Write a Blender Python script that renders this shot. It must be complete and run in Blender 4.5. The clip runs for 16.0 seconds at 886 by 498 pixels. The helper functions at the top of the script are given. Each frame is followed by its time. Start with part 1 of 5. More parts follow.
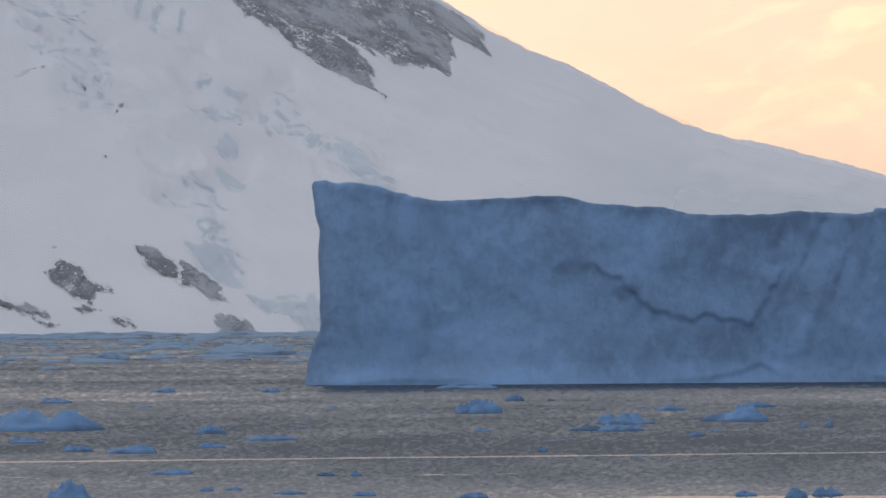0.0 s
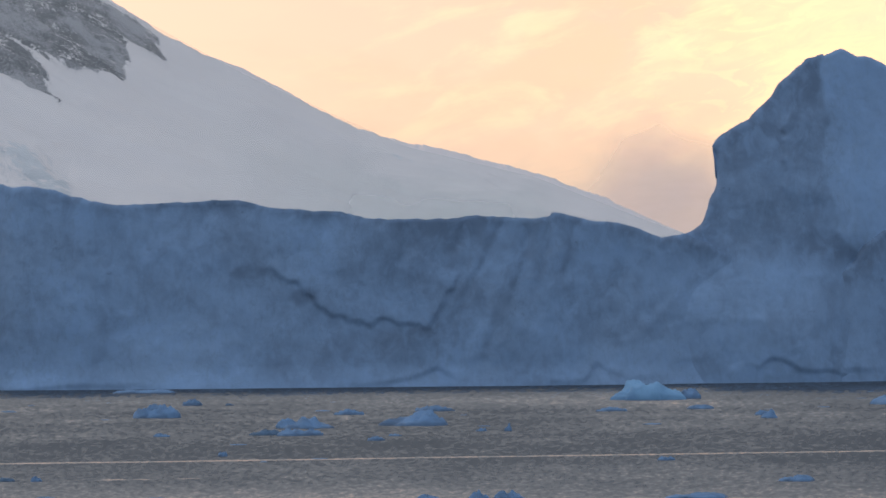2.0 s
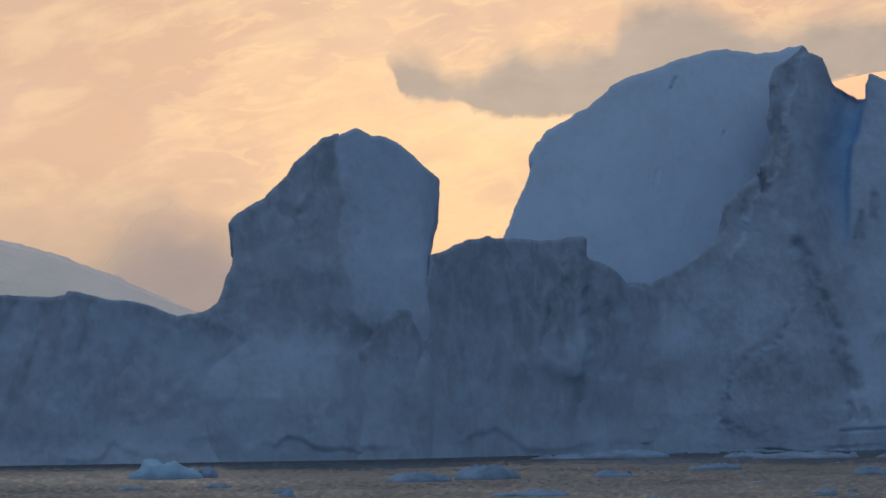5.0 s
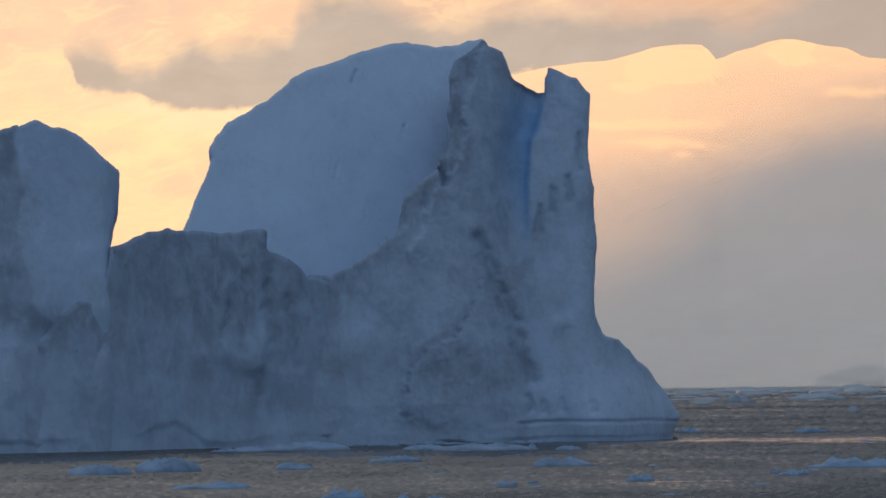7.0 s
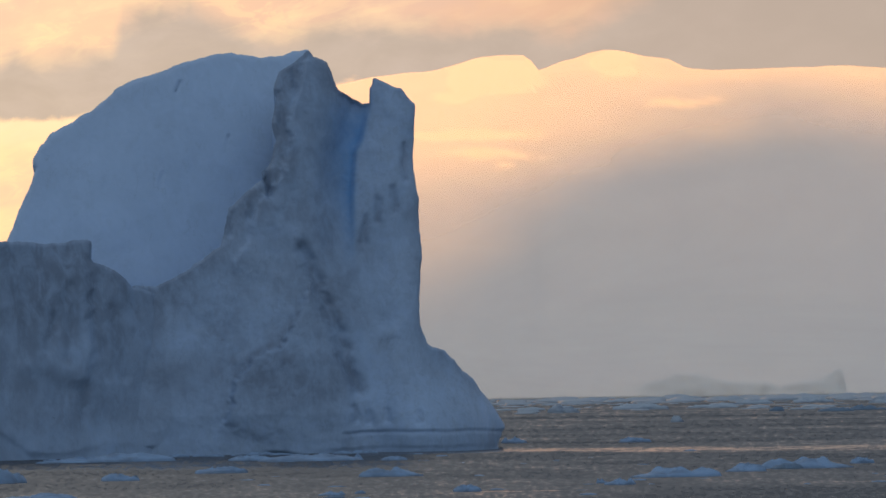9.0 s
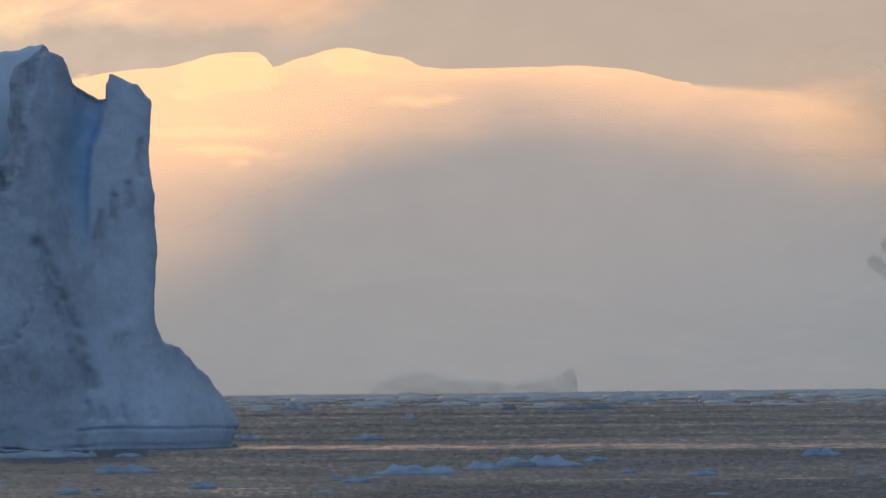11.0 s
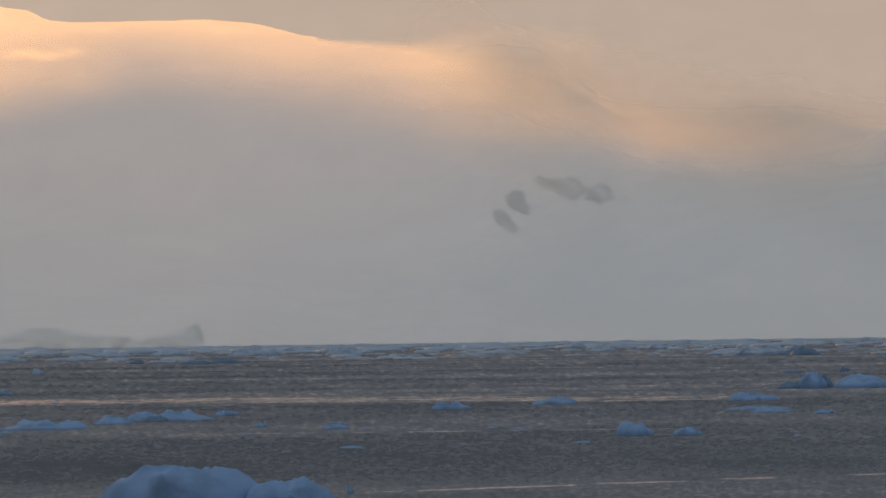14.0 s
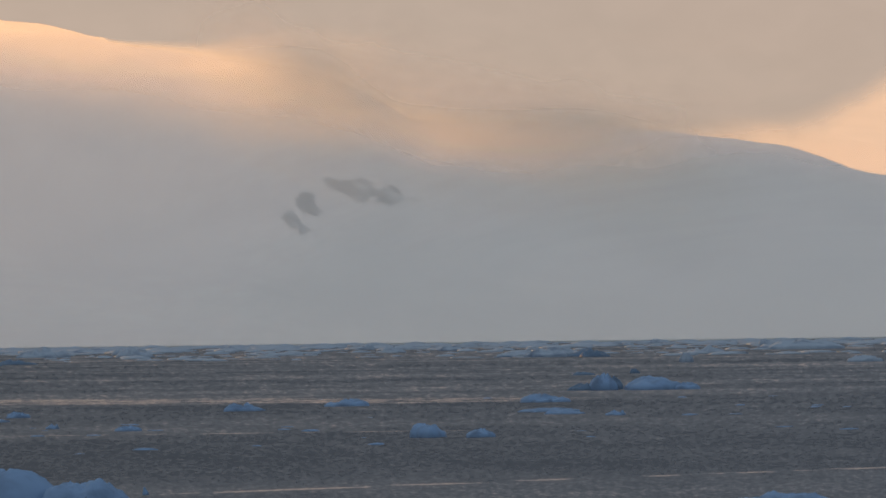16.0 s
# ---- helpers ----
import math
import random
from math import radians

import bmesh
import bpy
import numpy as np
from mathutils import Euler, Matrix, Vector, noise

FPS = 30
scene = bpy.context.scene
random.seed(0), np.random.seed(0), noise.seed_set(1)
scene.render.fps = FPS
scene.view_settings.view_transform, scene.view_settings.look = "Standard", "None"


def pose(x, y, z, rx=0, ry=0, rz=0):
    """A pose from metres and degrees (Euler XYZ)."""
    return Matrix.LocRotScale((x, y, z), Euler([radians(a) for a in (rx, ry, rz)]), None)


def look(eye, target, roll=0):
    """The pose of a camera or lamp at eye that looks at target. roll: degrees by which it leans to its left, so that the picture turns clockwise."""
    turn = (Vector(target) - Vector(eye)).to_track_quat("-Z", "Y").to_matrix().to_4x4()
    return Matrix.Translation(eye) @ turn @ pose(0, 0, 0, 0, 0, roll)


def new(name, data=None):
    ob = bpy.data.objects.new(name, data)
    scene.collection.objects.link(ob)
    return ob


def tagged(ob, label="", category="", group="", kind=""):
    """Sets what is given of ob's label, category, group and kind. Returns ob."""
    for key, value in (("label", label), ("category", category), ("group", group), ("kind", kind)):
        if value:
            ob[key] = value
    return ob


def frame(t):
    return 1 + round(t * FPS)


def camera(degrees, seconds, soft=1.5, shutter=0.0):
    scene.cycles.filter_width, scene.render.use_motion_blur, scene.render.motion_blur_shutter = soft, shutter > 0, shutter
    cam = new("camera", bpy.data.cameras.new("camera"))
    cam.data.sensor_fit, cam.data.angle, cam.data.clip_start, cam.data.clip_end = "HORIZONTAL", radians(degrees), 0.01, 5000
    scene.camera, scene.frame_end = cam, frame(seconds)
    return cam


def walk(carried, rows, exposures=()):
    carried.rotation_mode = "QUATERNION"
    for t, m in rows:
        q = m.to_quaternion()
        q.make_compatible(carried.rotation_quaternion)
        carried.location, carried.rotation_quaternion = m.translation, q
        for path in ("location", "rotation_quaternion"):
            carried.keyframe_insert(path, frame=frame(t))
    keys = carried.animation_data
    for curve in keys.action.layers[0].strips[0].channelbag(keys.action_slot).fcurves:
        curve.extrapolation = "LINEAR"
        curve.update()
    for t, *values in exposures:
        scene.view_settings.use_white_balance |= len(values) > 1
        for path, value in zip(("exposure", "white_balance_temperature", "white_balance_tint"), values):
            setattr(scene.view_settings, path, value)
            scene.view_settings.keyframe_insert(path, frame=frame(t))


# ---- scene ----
# A slow turn from the deck of a drifting ship, six metres over the sea.
cam = camera(12.0, 16.0, soft=1.6)
EYE = 6.0
DRIFT = -0.1323  # metres a second, sideways
ROWS = [  # seconds, turn, tilt, lean in degrees
    (0.0, 9.194, 0.967, 0.442), (0.5, 8.279, 1.113, 0.461), (1.0, 7.153, 1.074, 0.481), (1.5, 5.916, 0.925, 0.391),
    (2.0, 4.772, 0.990, 0.523), (2.5, 3.664, 1.331, 0.598), (3.0, 2.563, 1.629, 0.621), (3.5, 2.006, 1.608, 0.644),
    (4.0, 1.329, 1.647, 0.715), (4.5, 0.014, 1.923, 0.658), (5.0, -1.855, 1.990, 0.688), (5.2, -2.477, 1.934, 0.785),
    (7.3, -6.712, 1.852, 0.741), (7.5, -7.019, 1.919, 0.765), (8.0, -7.681, 2.111, 0.653), (8.2, -7.951, 2.152, 0.731),
    (10.3, -10.279, 1.569, 0.469), (10.5, -10.811, 1.657, 0.410), (11.0, -12.282, 1.866, 0.596), (11.5, -13.084, 1.868, 0.506),
    (12.0, -13.771, 1.830, 0.460), (12.5, -14.466, 1.693, 0.588), (13.0, -15.456, 1.567, 0.609), (13.5, -16.525, 1.311, 0.576),
    (14.0, -17.362, 1.185, 0.748), (14.5, -18.056, 1.317, 0.782), (15.0, -18.641, 1.352, 0.858), (15.5, -19.292, 1.165, 0.876),
    (16.0, -20.225, 1.174, 0.718),
]
EXPOSURES = [(0.0, 0.09, 6040, 12), (1.5, 0.05, 6050, 12), (2.5, -0.06, 6060, 10), (3.0, -0.22, 6150, 10), (3.5, -0.37, 6200, 10), (4.0, -0.28, 6100, 10), (4.5, -0.5, 6200, 10), (5.0, -0.52, 6250, 10),
             (8.0, -0.27, 6430, 10), (10.5, -0.27, 6480, 10), (11.5, -0.25, 6570, 10), (13.0, -0.36, 6600, 10), (16.0, -0.32, 6500, 10)]
walk(cam, [(t, pose(DRIFT * (t - 10), 0, EYE, 90 + tilt, lean, turn)) for t, turn, tilt, lean in ROWS], EXPOSURES)


# ---- node helpers ----
class Nodes:
    """Short hand for building a node tree."""

    def __init__(self, tree):
        self.tree = tree
        tree.nodes.clear()

    def add(self, kind, **inputs):
        node = self.tree.nodes.new(kind)
        for key, value in inputs.items():
            name = key.replace("_", " ")
            self.put(node.inputs[name], value)
        return node

    def put(self, socket, value):
        if isinstance(value, bpy.types.NodeSocket):
            self.tree.links.new(value, socket)
        else:
            socket.default_value = value

    def math(self, op, a, b=0.0, c=0.0, clamp=False):
        node = self.tree.nodes.new("ShaderNodeMath")
        node.operation, node.use_clamp = op, clamp
        for i, v in enumerate((a, b, c)):
            self.put(node.inputs[i], v)
        return node.outputs[0]

    def step(self, v, low, high, out_low=0.0, out_high=1.0):
        node = self.tree.nodes.new("ShaderNodeMapRange")
        node.interpolation_type = "SMOOTHSTEP"
        for i, x in enumerate((v, low, high, out_low, out_high)):
            self.put(node.inputs[i], x)
        return node.outputs[0]

    def mix(self, f, a, b, blend="MIX"):
        node = self.tree.nodes.new("ShaderNodeMix")
        node.data_type, node.blend_type = "RGBA", blend
        self.put(node.inputs[0], f)
        for i, v in ((6, a), (7, b)):
            self.put(node.inputs[i], v if isinstance(v, bpy.types.NodeSocket) else (*v, 1.0))
        return node.outputs[2]

    def ramp(self, v, stops):
        node = self.tree.nodes.new("ShaderNodeValToRGB")
        self.put(node.inputs[0], v)
        els = node.color_ramp.elements
        while len(els) < len(stops):
            els.new(0.5)
        for e, (p, c) in zip(els, stops):
            e.position, e.color = p, (*c, 1.0)
        return node.outputs[0]

    def curve(self, v, points):
        node = self.tree.nodes.new("ShaderNodeFloatCurve")
        self.put(node.inputs[1], v)
        line = node.mapping.curves[0]
        while len(line.points) < len(points):
            line.points.new(0.5, 0.5)
        for p, (x, y) in zip(line.points, points):
            p.location, p.handle_type = (x, y), "VECTOR"
        node.mapping.update()
        return node.outputs[0]

    def noise(self, vec, scale, detail=4.0, rough=0.55, distort=0.0, lac=2.0):
        n = self.add("ShaderNodeTexNoise", Vector=vec, Scale=scale, Detail=detail, Roughness=rough, Distortion=distort, Lacunarity=lac)
        return n.outputs[0]

    def lean(self, vec, turn, scale, loc=(0, 0, 0)):
        """Turned first, then stretched along the turned axes."""
        n = self.add("ShaderNodeMapping", Vector=vec, Rotation=tuple(radians(t) for t in turn))
        return self.stretch(n.outputs[0], *scale, loc)

    def stretch(self, vec, sx, sy, sz, loc=(0, 0, 0)):
        n = self.add("ShaderNodeMapping", Vector=vec, Scale=(sx, sy, sz), Location=loc)
        return n.outputs[0]


# ---- sky and sun ----
SUN_TURN, SUN_RISE = -20.0, 7.0  # degrees to the right of +y, and over the sea
world = bpy.data.worlds.new("evening_sky")
scene.world = world
world.use_nodes = True
n = Nodes(world.node_tree)
way = n.add("ShaderNodeTexCoord").outputs["Generated"]
sep = n.add("ShaderNodeSeparateXYZ", Vector=way)
dx, dy, dz = sep.outputs
DEG = 180 / math.pi
az = n.math("MULTIPLY", n.math("ARCTAN2", dx, dy), DEG)
el = n.math("MULTIPLY", n.math("ARCSINE", dz), DEG)
flat = n.add("ShaderNodeCombineXYZ", X=az, Y=el).outputs[0]
big = n.noise(n.stretch(flat, 0.22, 0.55, 1.0, (3.1, 0.7, 0)), 1.0, 5.0, 0.55, 0.6)
puffs = n.noise(n.stretch(flat, 0.8, 1.3, 1.0, (7.0, 2.0, 0)), 1.3, 6.0, 0.55, 0.3)
across = n.step(az, -40.0, 60.0)
across.node.interpolation_type = "LINEAR"
lit = n.ramp(across, [(0.10, (0.52, 0.46, 0.44)), (0.28, (0.86, 0.60, 0.49)), (0.34, (0.85, 0.545, 0.42)), (0.385, (1.03, 0.63, 0.42)), (0.41, (1.2, 0.77, 0.50)),
                      (0.45, (1.2, 0.72, 0.46)), (0.50, (1.0, 0.59, 0.39)), (0.55, (0.64, 0.45, 0.35)), (0.64, (0.58, 0.43, 0.36)), (0.85, (0.44, 0.42, 0.44))])
# bright folds where the low sun shines through, and duller lumps between
slant = n.lean(flat, (0, 0, -13), (0.42, 1.15, 1.0))
wisps = n.noise(slant, 1.5, 7.0, 0.58, 0.35)
lit = n.mix(n.math("MULTIPLY", n.step(big, 0.42, 0.62), 0.5), lit, (1.0, 0.635, 0.485))
lit = n.mix(n.math("MULTIPLY", n.step(puffs, 0.50, 0.70), 0.35), lit, (0.9, 0.585, 0.46))
glowing = n.math("MULTIPLY", n.step(az, -9.0, -1.0), n.step(az, 6.0, 13.0, 1.0, 0.0))
folds = n.math("MULTIPLY", n.step(wisps, 0.46, 0.68), glowing)
lit = n.mix(n.math("MULTIPLY", folds, 0.5), lit, (1.42, 0.97, 0.54))
# the brightest stretch, over and beside the tower
blaze = n.math("MULTIPLY", n.math("MULTIPLY", n.step(az, -2.5, 2.0), n.step(az, 6.0, 9.0, 1.0, 0.0)), n.math("MULTIPLY", n.step(el, 0.8, 2.2), n.step(el, 3.4, 5.6, 1.0, 0.0)))
lit = n.mix(n.math("MULTIPLY", blaze, n.step(wisps, 0.3, 0.6, 0.45, 0.95)), lit, (1.48, 0.94, 0.49))
curls = n.noise(n.lean(flat, (0, 0, -9), (0.85, 2.4, 1.0), (4, 1, 0)), 1.5, 7.0, 0.6, 1.1)
kindled = n.math("MULTIPLY", n.step(az, -3.5, 0.0), n.step(az, 6.0, 9.5, 1.0, 0.0))
lit = n.mix(n.math("MULTIPLY", n.math("MULTIPLY", n.step(curls, 0.51, 0.62), kindled), 0.26), lit, (1.68, 1.10, 0.53))
lit = n.mix(n.math("MULTIPLY", n.math("MULTIPLY", n.step(curls, 0.49, 0.40), kindled), 0.2), lit, (1.14, 0.70, 0.455))
# mauve veil near the sea
veil = n.step(n.math("ADD", el, n.math("MULTIPLY", n.math("SUBTRACT", puffs, 0.5), 2.0)), 1.2, 3.6, 1.0, 0.0)
veil = n.math("MULTIPLY", veil, n.math("MULTIPLY", n.step(az, -12.0, -4.0, 0.35, 0.9), n.step(az, -2.5, 0.5, 1.0, 0.25)))
lit = n.mix(veil, lit, (0.56, 0.45, 0.39))
# the grey cloud bank over the berg, bounded below and above
ragged = n.math("MULTIPLY", n.math("SUBTRACT", puffs, 0.5), 0.7)
turn01 = n.math("MULTIPLY_ADD", az, 0.08197, -0.06557, clamp=True)  # 0.8 to 13 degrees
low = n.curve(turn01, [(0.0, 0.95), (0.0156, 0.95), (0.0254, 0.461), (0.0295, 0.448), (0.0361, 0.434), (0.0418, 0.414), (0.0508, 0.401), (0.0762, 0.402), (0.1016, 0.401), (0.1139, 0.394), (0.1238, 0.383), (0.1516, 0.378), (0.1959, 0.374), (0.2148, 0.379), (0.2352, 0.379), (0.3041, 0.382), (0.4115, 0.391), (0.5311, 0.42), (0.5689, 0.424), (0.6639, 0.426), (0.7893, 0.404), (0.9779, 0.37), (1.0, 0.25)])
high = n.curve(turn01, [(0.0, 0.463), (0.0254, 0.463), (0.0393, 0.459), (0.0582, 0.461), (0.077, 0.453), (0.0893, 0.439), (0.127, 0.442), (0.1467, 0.461), (0.1721, 0.474), (0.191, 0.463), (0.2795, 0.481), (0.2926, 0.515), (0.3303, 0.526), (0.368, 0.537), (0.3869, 0.522), (0.4246, 0.502), (0.4754, 0.49), (0.5385, 0.508), (0.6016, 0.504), (0.6648, 0.495), (0.7279, 0.501), (0.791, 0.492), (0.8221, 0.511), (0.8541, 0.529), (0.8861, 0.54), (0.9172, 0.559), (0.97, 0.75), (1.0, 0.95)])
ragged_low = n.math("MULTIPLY", n.math("SUBTRACT", n.noise(n.stretch(flat, 1.2, 2.0, 1.0, (1, 5, 0)), 2.0, 6.0, 0.6, 0.4), 0.5), 0.3)
over = n.math("SUBTRACT", n.math("ADD", el, ragged_low), n.math("MULTIPLY", low, 10.0))
under = n.math("SUBTRACT", n.math("MULTIPLY", high, 10.0), n.math("ADD", el, ragged))
bank = n.math("MULTIPLY", n.math("MULTIPLY", n.step(over, -0.05, 0.08), n.step(az, 1.02, 1.3)), n.step(under, -0.25, 0.3))
grey = n.mix(n.step(puffs, 0.3, 0.7), (0.62, 0.50, 0.43), (0.72, 0.58, 0.50))
grey = n.mix(n.step(az, 8.0, 14.0, 0.0, 0.75), grey, (0.61, 0.475, 0.40))
rim = n.math("MULTIPLY", n.math("MULTIPLY", n.step(over, -0.5, -0.08), n.step(over, -0.05, 0.06, 1.0, 0.0)), n.math("MULTIPLY", glowing, n.step(az, 1.05, 1.45)))
lit = n.mix(n.math("MULTIPLY", rim, n.step(wisps, 0.38, 0.6, 0.1, 0.85)), lit, (1.45, 0.98, 0.58))
lit = n.mix(1.0, lit, (1.08, 1.08, 1.08), "MULTIPLY")
front = n.mix(n.math("MULTIPLY", bank, 0.92), lit, grey)
# higher up and behind, plain dull evening cloud, bluer away from the sun
ahead = n.mix(n.step(az, -4.0, 16.0), (0.58, 0.57, 0.56), (0.29, 0.30, 0.32))
dull = n.mix(n.step(dy, -0.6, 0.9), (0.62, 0.68, 0.78), ahead)
dull = n.mix(n.math("MULTIPLY", n.step(big, 0.4, 0.7), 0.35), dull, (0.54, 0.56, 0.60))
side = n.math("MULTIPLY", n.step(el, 6.5, 20.0, 1.0, 0.0), n.step(n.math("ABSOLUTE", az), 30.0, 75.0, 1.0, 0.0))
dull = n.mix(n.math("MULTIPLY", n.step(dx, 0.0, 0.85), 0.65), dull, (0.36, 0.42, 0.52))
clouds = n.mix(side, dull, front)
air = n.add("ShaderNodeTexSky")
air.sky_type, air.sun_disc = "NISHITA", False
air.sun_elevation, air.sun_rotation = radians(SUN_RISE), radians(SUN_TURN)
sky = n.mix(0.9, n.mix(1.0, air.outputs[0], (0.1, 0.1, 0.1), "MULTIPLY"), clouds)
n.tree.links.new(n.add("ShaderNodeBackground", Color=sky, Strength=1.0).outputs[0], n.add("ShaderNodeOutputWorld").inputs[0])

sun = new("sun", bpy.data.lights.new("sun", "SUN"))
sun.data.energy, sun.data.color, sun.data.angle = 6.5, (1.0, 0.48, 0.17), radians(5)
a, e = radians(SUN_TURN), radians(SUN_RISE)
sun.matrix_world = look((0, 0, 0), (-math.sin(a) * math.cos(e), -math.cos(a) * math.cos(e), -math.sin(e)))


# ---- materials ----
def material(name):
    m = bpy.data.materials.new(name)
    m.use_nodes = True
    return m, Nodes(m.node_tree)


def finish(n, colour, rough, height=None, strength=0.5, distance=0.3, **more):
    b = n.add("ShaderNodeBsdfPrincipled", Base_Color=colour, Roughness=rough, **more)
    if height is not None:
        bump = n.add("ShaderNodeBump", Strength=strength, Distance=distance, Height=height)
        n.tree.links.new(bump.outputs[0], b.inputs["Normal"])
    n.tree.links.new(b.outputs[0], n.add("ShaderNodeOutputMaterial").inputs[0])


def ice_material(name, clean, dull, dirt_shade_colour, dirt_shade_amount, frosty=0.36, mottle=1.0, gloss=0.5):
    m, n = material(name)
    p = n.add("ShaderNodeTexCoord").outputs["Object"]
    dirt_shade, blue = n.add("ShaderNodeAttribute"), n.add("ShaderNodeAttribute")
    dirt_shade.attribute_name, blue.attribute_name = "dirt_shade", "blue"
    blot = n.noise(p, 0.13, 5.0, 0.6, 0.6)
    mid = n.noise(n.stretch(p, 1.0, 1.0, 0.7, (3, 5, 1)), 0.55, 5.0, 0.62, 0.7)
    fine = n.noise(p, 1.6, 6.0, 0.65)
    runs = n.noise(n.stretch(p, 0.8, 0.8, 0.4), 1.0, 6.0, 0.65)
    col = n.mix(n.step(blot, 0.3, 0.72, 0.1, 0.9), clean, dull)
    sweep = n.noise(n.stretch(p, 1.0, 1.0, 0.6, (2, 6, 5)), 0.055, 5.0, 0.58, 0.9)
    col = n.mix(n.math("MULTIPLY", n.step(sweep, 0.5, 0.64), 0.3 * mottle), col, tuple(c * 0.80 for c in dull))
    frost = n.noise(n.stretch(p, 1.0, 1.0, 0.8, (9, 4, 2)), 0.24, 8.0, 0.66, 1.0)
    col = n.mix(n.math("MULTIPLY", n.step(frost, 0.46, 0.72), frosty), col, tuple(min(1.0, c * 1.12 + 0.05) for c in clean))
    col = n.mix(n.math("MULTIPLY", n.step(mid, 0.50, 0.70), 0.28), col, tuple(c * 0.82 for c in dull))
    crisp = n.noise(n.stretch(p, 1.0, 1.0, 0.75, (6, 2, 8)), 1.2, 8.0, 0.74, 0.5)
    col = n.mix(n.math("MULTIPLY", n.math("MULTIPLY", n.step(crisp, 0.52, 0.58), n.step(sweep, 0.42, 0.6, 0.35, 1.0)), 0.42 * mottle), col, tuple(c * 0.80 for c in dull))
    col = n.mix(n.math("MULTIPLY", n.step(crisp, 0.47, 0.39), 0.16 * mottle), col, tuple(min(1.0, c * 1.10 + 0.03) for c in clean))
    seams = n.noise(n.stretch(p, 0.9, 0.9, 0.28, (4, 1, 6)), 0.55, 5.0, 0.6, 0.8)
    seams = n.step(n.math("ABSOLUTE", n.math("SUBTRACT", seams, 0.5)), 0.0, 0.012, 1.0, 0.0)
    seams = n.math("MULTIPLY", seams, n.step(blot, 0.48, 0.62, 0.0, 0.3))
    col = n.mix(seams, col, tuple(c * 0.55 for c in dull))
    specks = n.noise(n.stretch(p, 1.0, 1.0, 1.0, (1, 7, 3)), 0.9, 4.0, 0.7)
    # grime and painted shade both reach the colour through this mask
    grime_shade = n.math("ADD", n.math("MULTIPLY", runs, 0.3), n.math("MULTIPLY", mid, 0.7))
    grime_shade = n.math("MULTIPLY", dirt_shade.outputs["Fac"], n.step(grime_shade, 0.40, 0.60, 0.5, 1.05))
    grime_shade = n.math("MAXIMUM", grime_shade, n.math("MULTIPLY", n.step(specks, 0.66, 0.72), n.step(dirt_shade.outputs["Fac"], 0.2, 0.6)))
    col = n.mix(n.math("MULTIPLY", grime_shade, dirt_shade_amount, clamp=True), col, dirt_shade_colour)
    col = n.mix(n.math("MULTIPLY", blue.outputs["Fac"], n.step(fine, 0.2, 0.6, 0.7, 1.0)), col, (0.09, 0.27, 0.56))
    chips = n.add("ShaderNodeTexVoronoi", Vector=p, Scale=1.3)
    h = n.math("ADD", n.math("MULTIPLY", fine, 0.6), n.math("MULTIPLY", chips.outputs["Distance"], 0.3))
    h = n.math("ADD", h, n.math("MULTIPLY", crisp, 0.9 * mottle))
    finish(n, col, n.step(fine, 0.3, 0.7, 0.5, 0.75), h, 0.3, 0.3, Specular_IOR_Level=gloss)
    return m


BERG_ICE = ice_material("berg_ice", (0.266, 0.42, 0.645), (0.242, 0.36, 0.525), (0.138, 0.21, 0.315), 0.95)
SMOOTH_ICE = ice_material("smooth_berg_ice", (0.325, 0.485, 0.70), (0.305, 0.455, 0.655), (0.19, 0.28, 0.41), 0.3, 0.25, 0.25)
FLOE_ICE = ice_material("floe_ice", (0.16, 0.29, 0.48), (0.175, 0.285, 0.44), (0.06, 0.105, 0.17), 0.8)
BLUE_FLOE = ice_material("blue_floe_ice", (0.23, 0.44, 0.66), (0.22, 0.39, 0.58), (0.09, 0.20, 0.36), 0.7)
DARK_FLOE = ice_material("dark_floe_ice", (0.08, 0.15, 0.24), (0.12, 0.20, 0.30), (0.05, 0.08, 0.11), 0.6)
# floe ice for far out, greyed because the haze is painted in
FAR_HAZE_ICE = ice_material("far_haze_ice", (0.30, 0.385, 0.47), (0.33, 0.395, 0.47), (0.13, 0.18, 0.25), 0.9, gloss=0.0)

# ice of the far bergs, with the evening haze mixed into its colour
HAZE_TINTED_ICE = ice_material("haze_tinted_ice", (0.75, 0.78, 0.80), (0.77, 0.80, 0.81), (0.68, 0.715, 0.745), 0.5, gloss=0.0)

SNOW, n = material("mountain_snow")
p = n.add("ShaderNodeTexCoord").outputs["Object"]
drift = n.noise(n.stretch(p, 0.012, 0.012, 0.02), 1.0, 6.0, 0.6, 0.5)
grain = n.noise(p, 0.15, 6.0, 0.65)
col = n.mix(n.step(drift, 0.35, 0.7), (0.86, 0.79, 0.753), (0.91, 0.835, 0.787))
col = n.mix(n.math("MULTIPLY", n.step(grain, 0.55, 0.8), 0.2), col, (0.72, 0.73, 0.75))
torn = n.add("ShaderNodeAttribute")
torn.attribute_name = "torn"
lean = n.lean(p, (0, -35, 0), (0.06, 0.03, 0.14))
rift = n.math("ADD", n.noise(lean, 1.0, 7.0, 0.66, 1.2), n.math("MULTIPLY", n.math("SUBTRACT", torn.outputs["Fac"], 1.0), 0.5))
col = n.mix(n.math("MULTIPLY", n.step(rift, 0.41, 0.66), 0.75), col, (0.40, 0.46, 0.50))
finish(n, col, 0.85, grain, 0.35, 2.0)

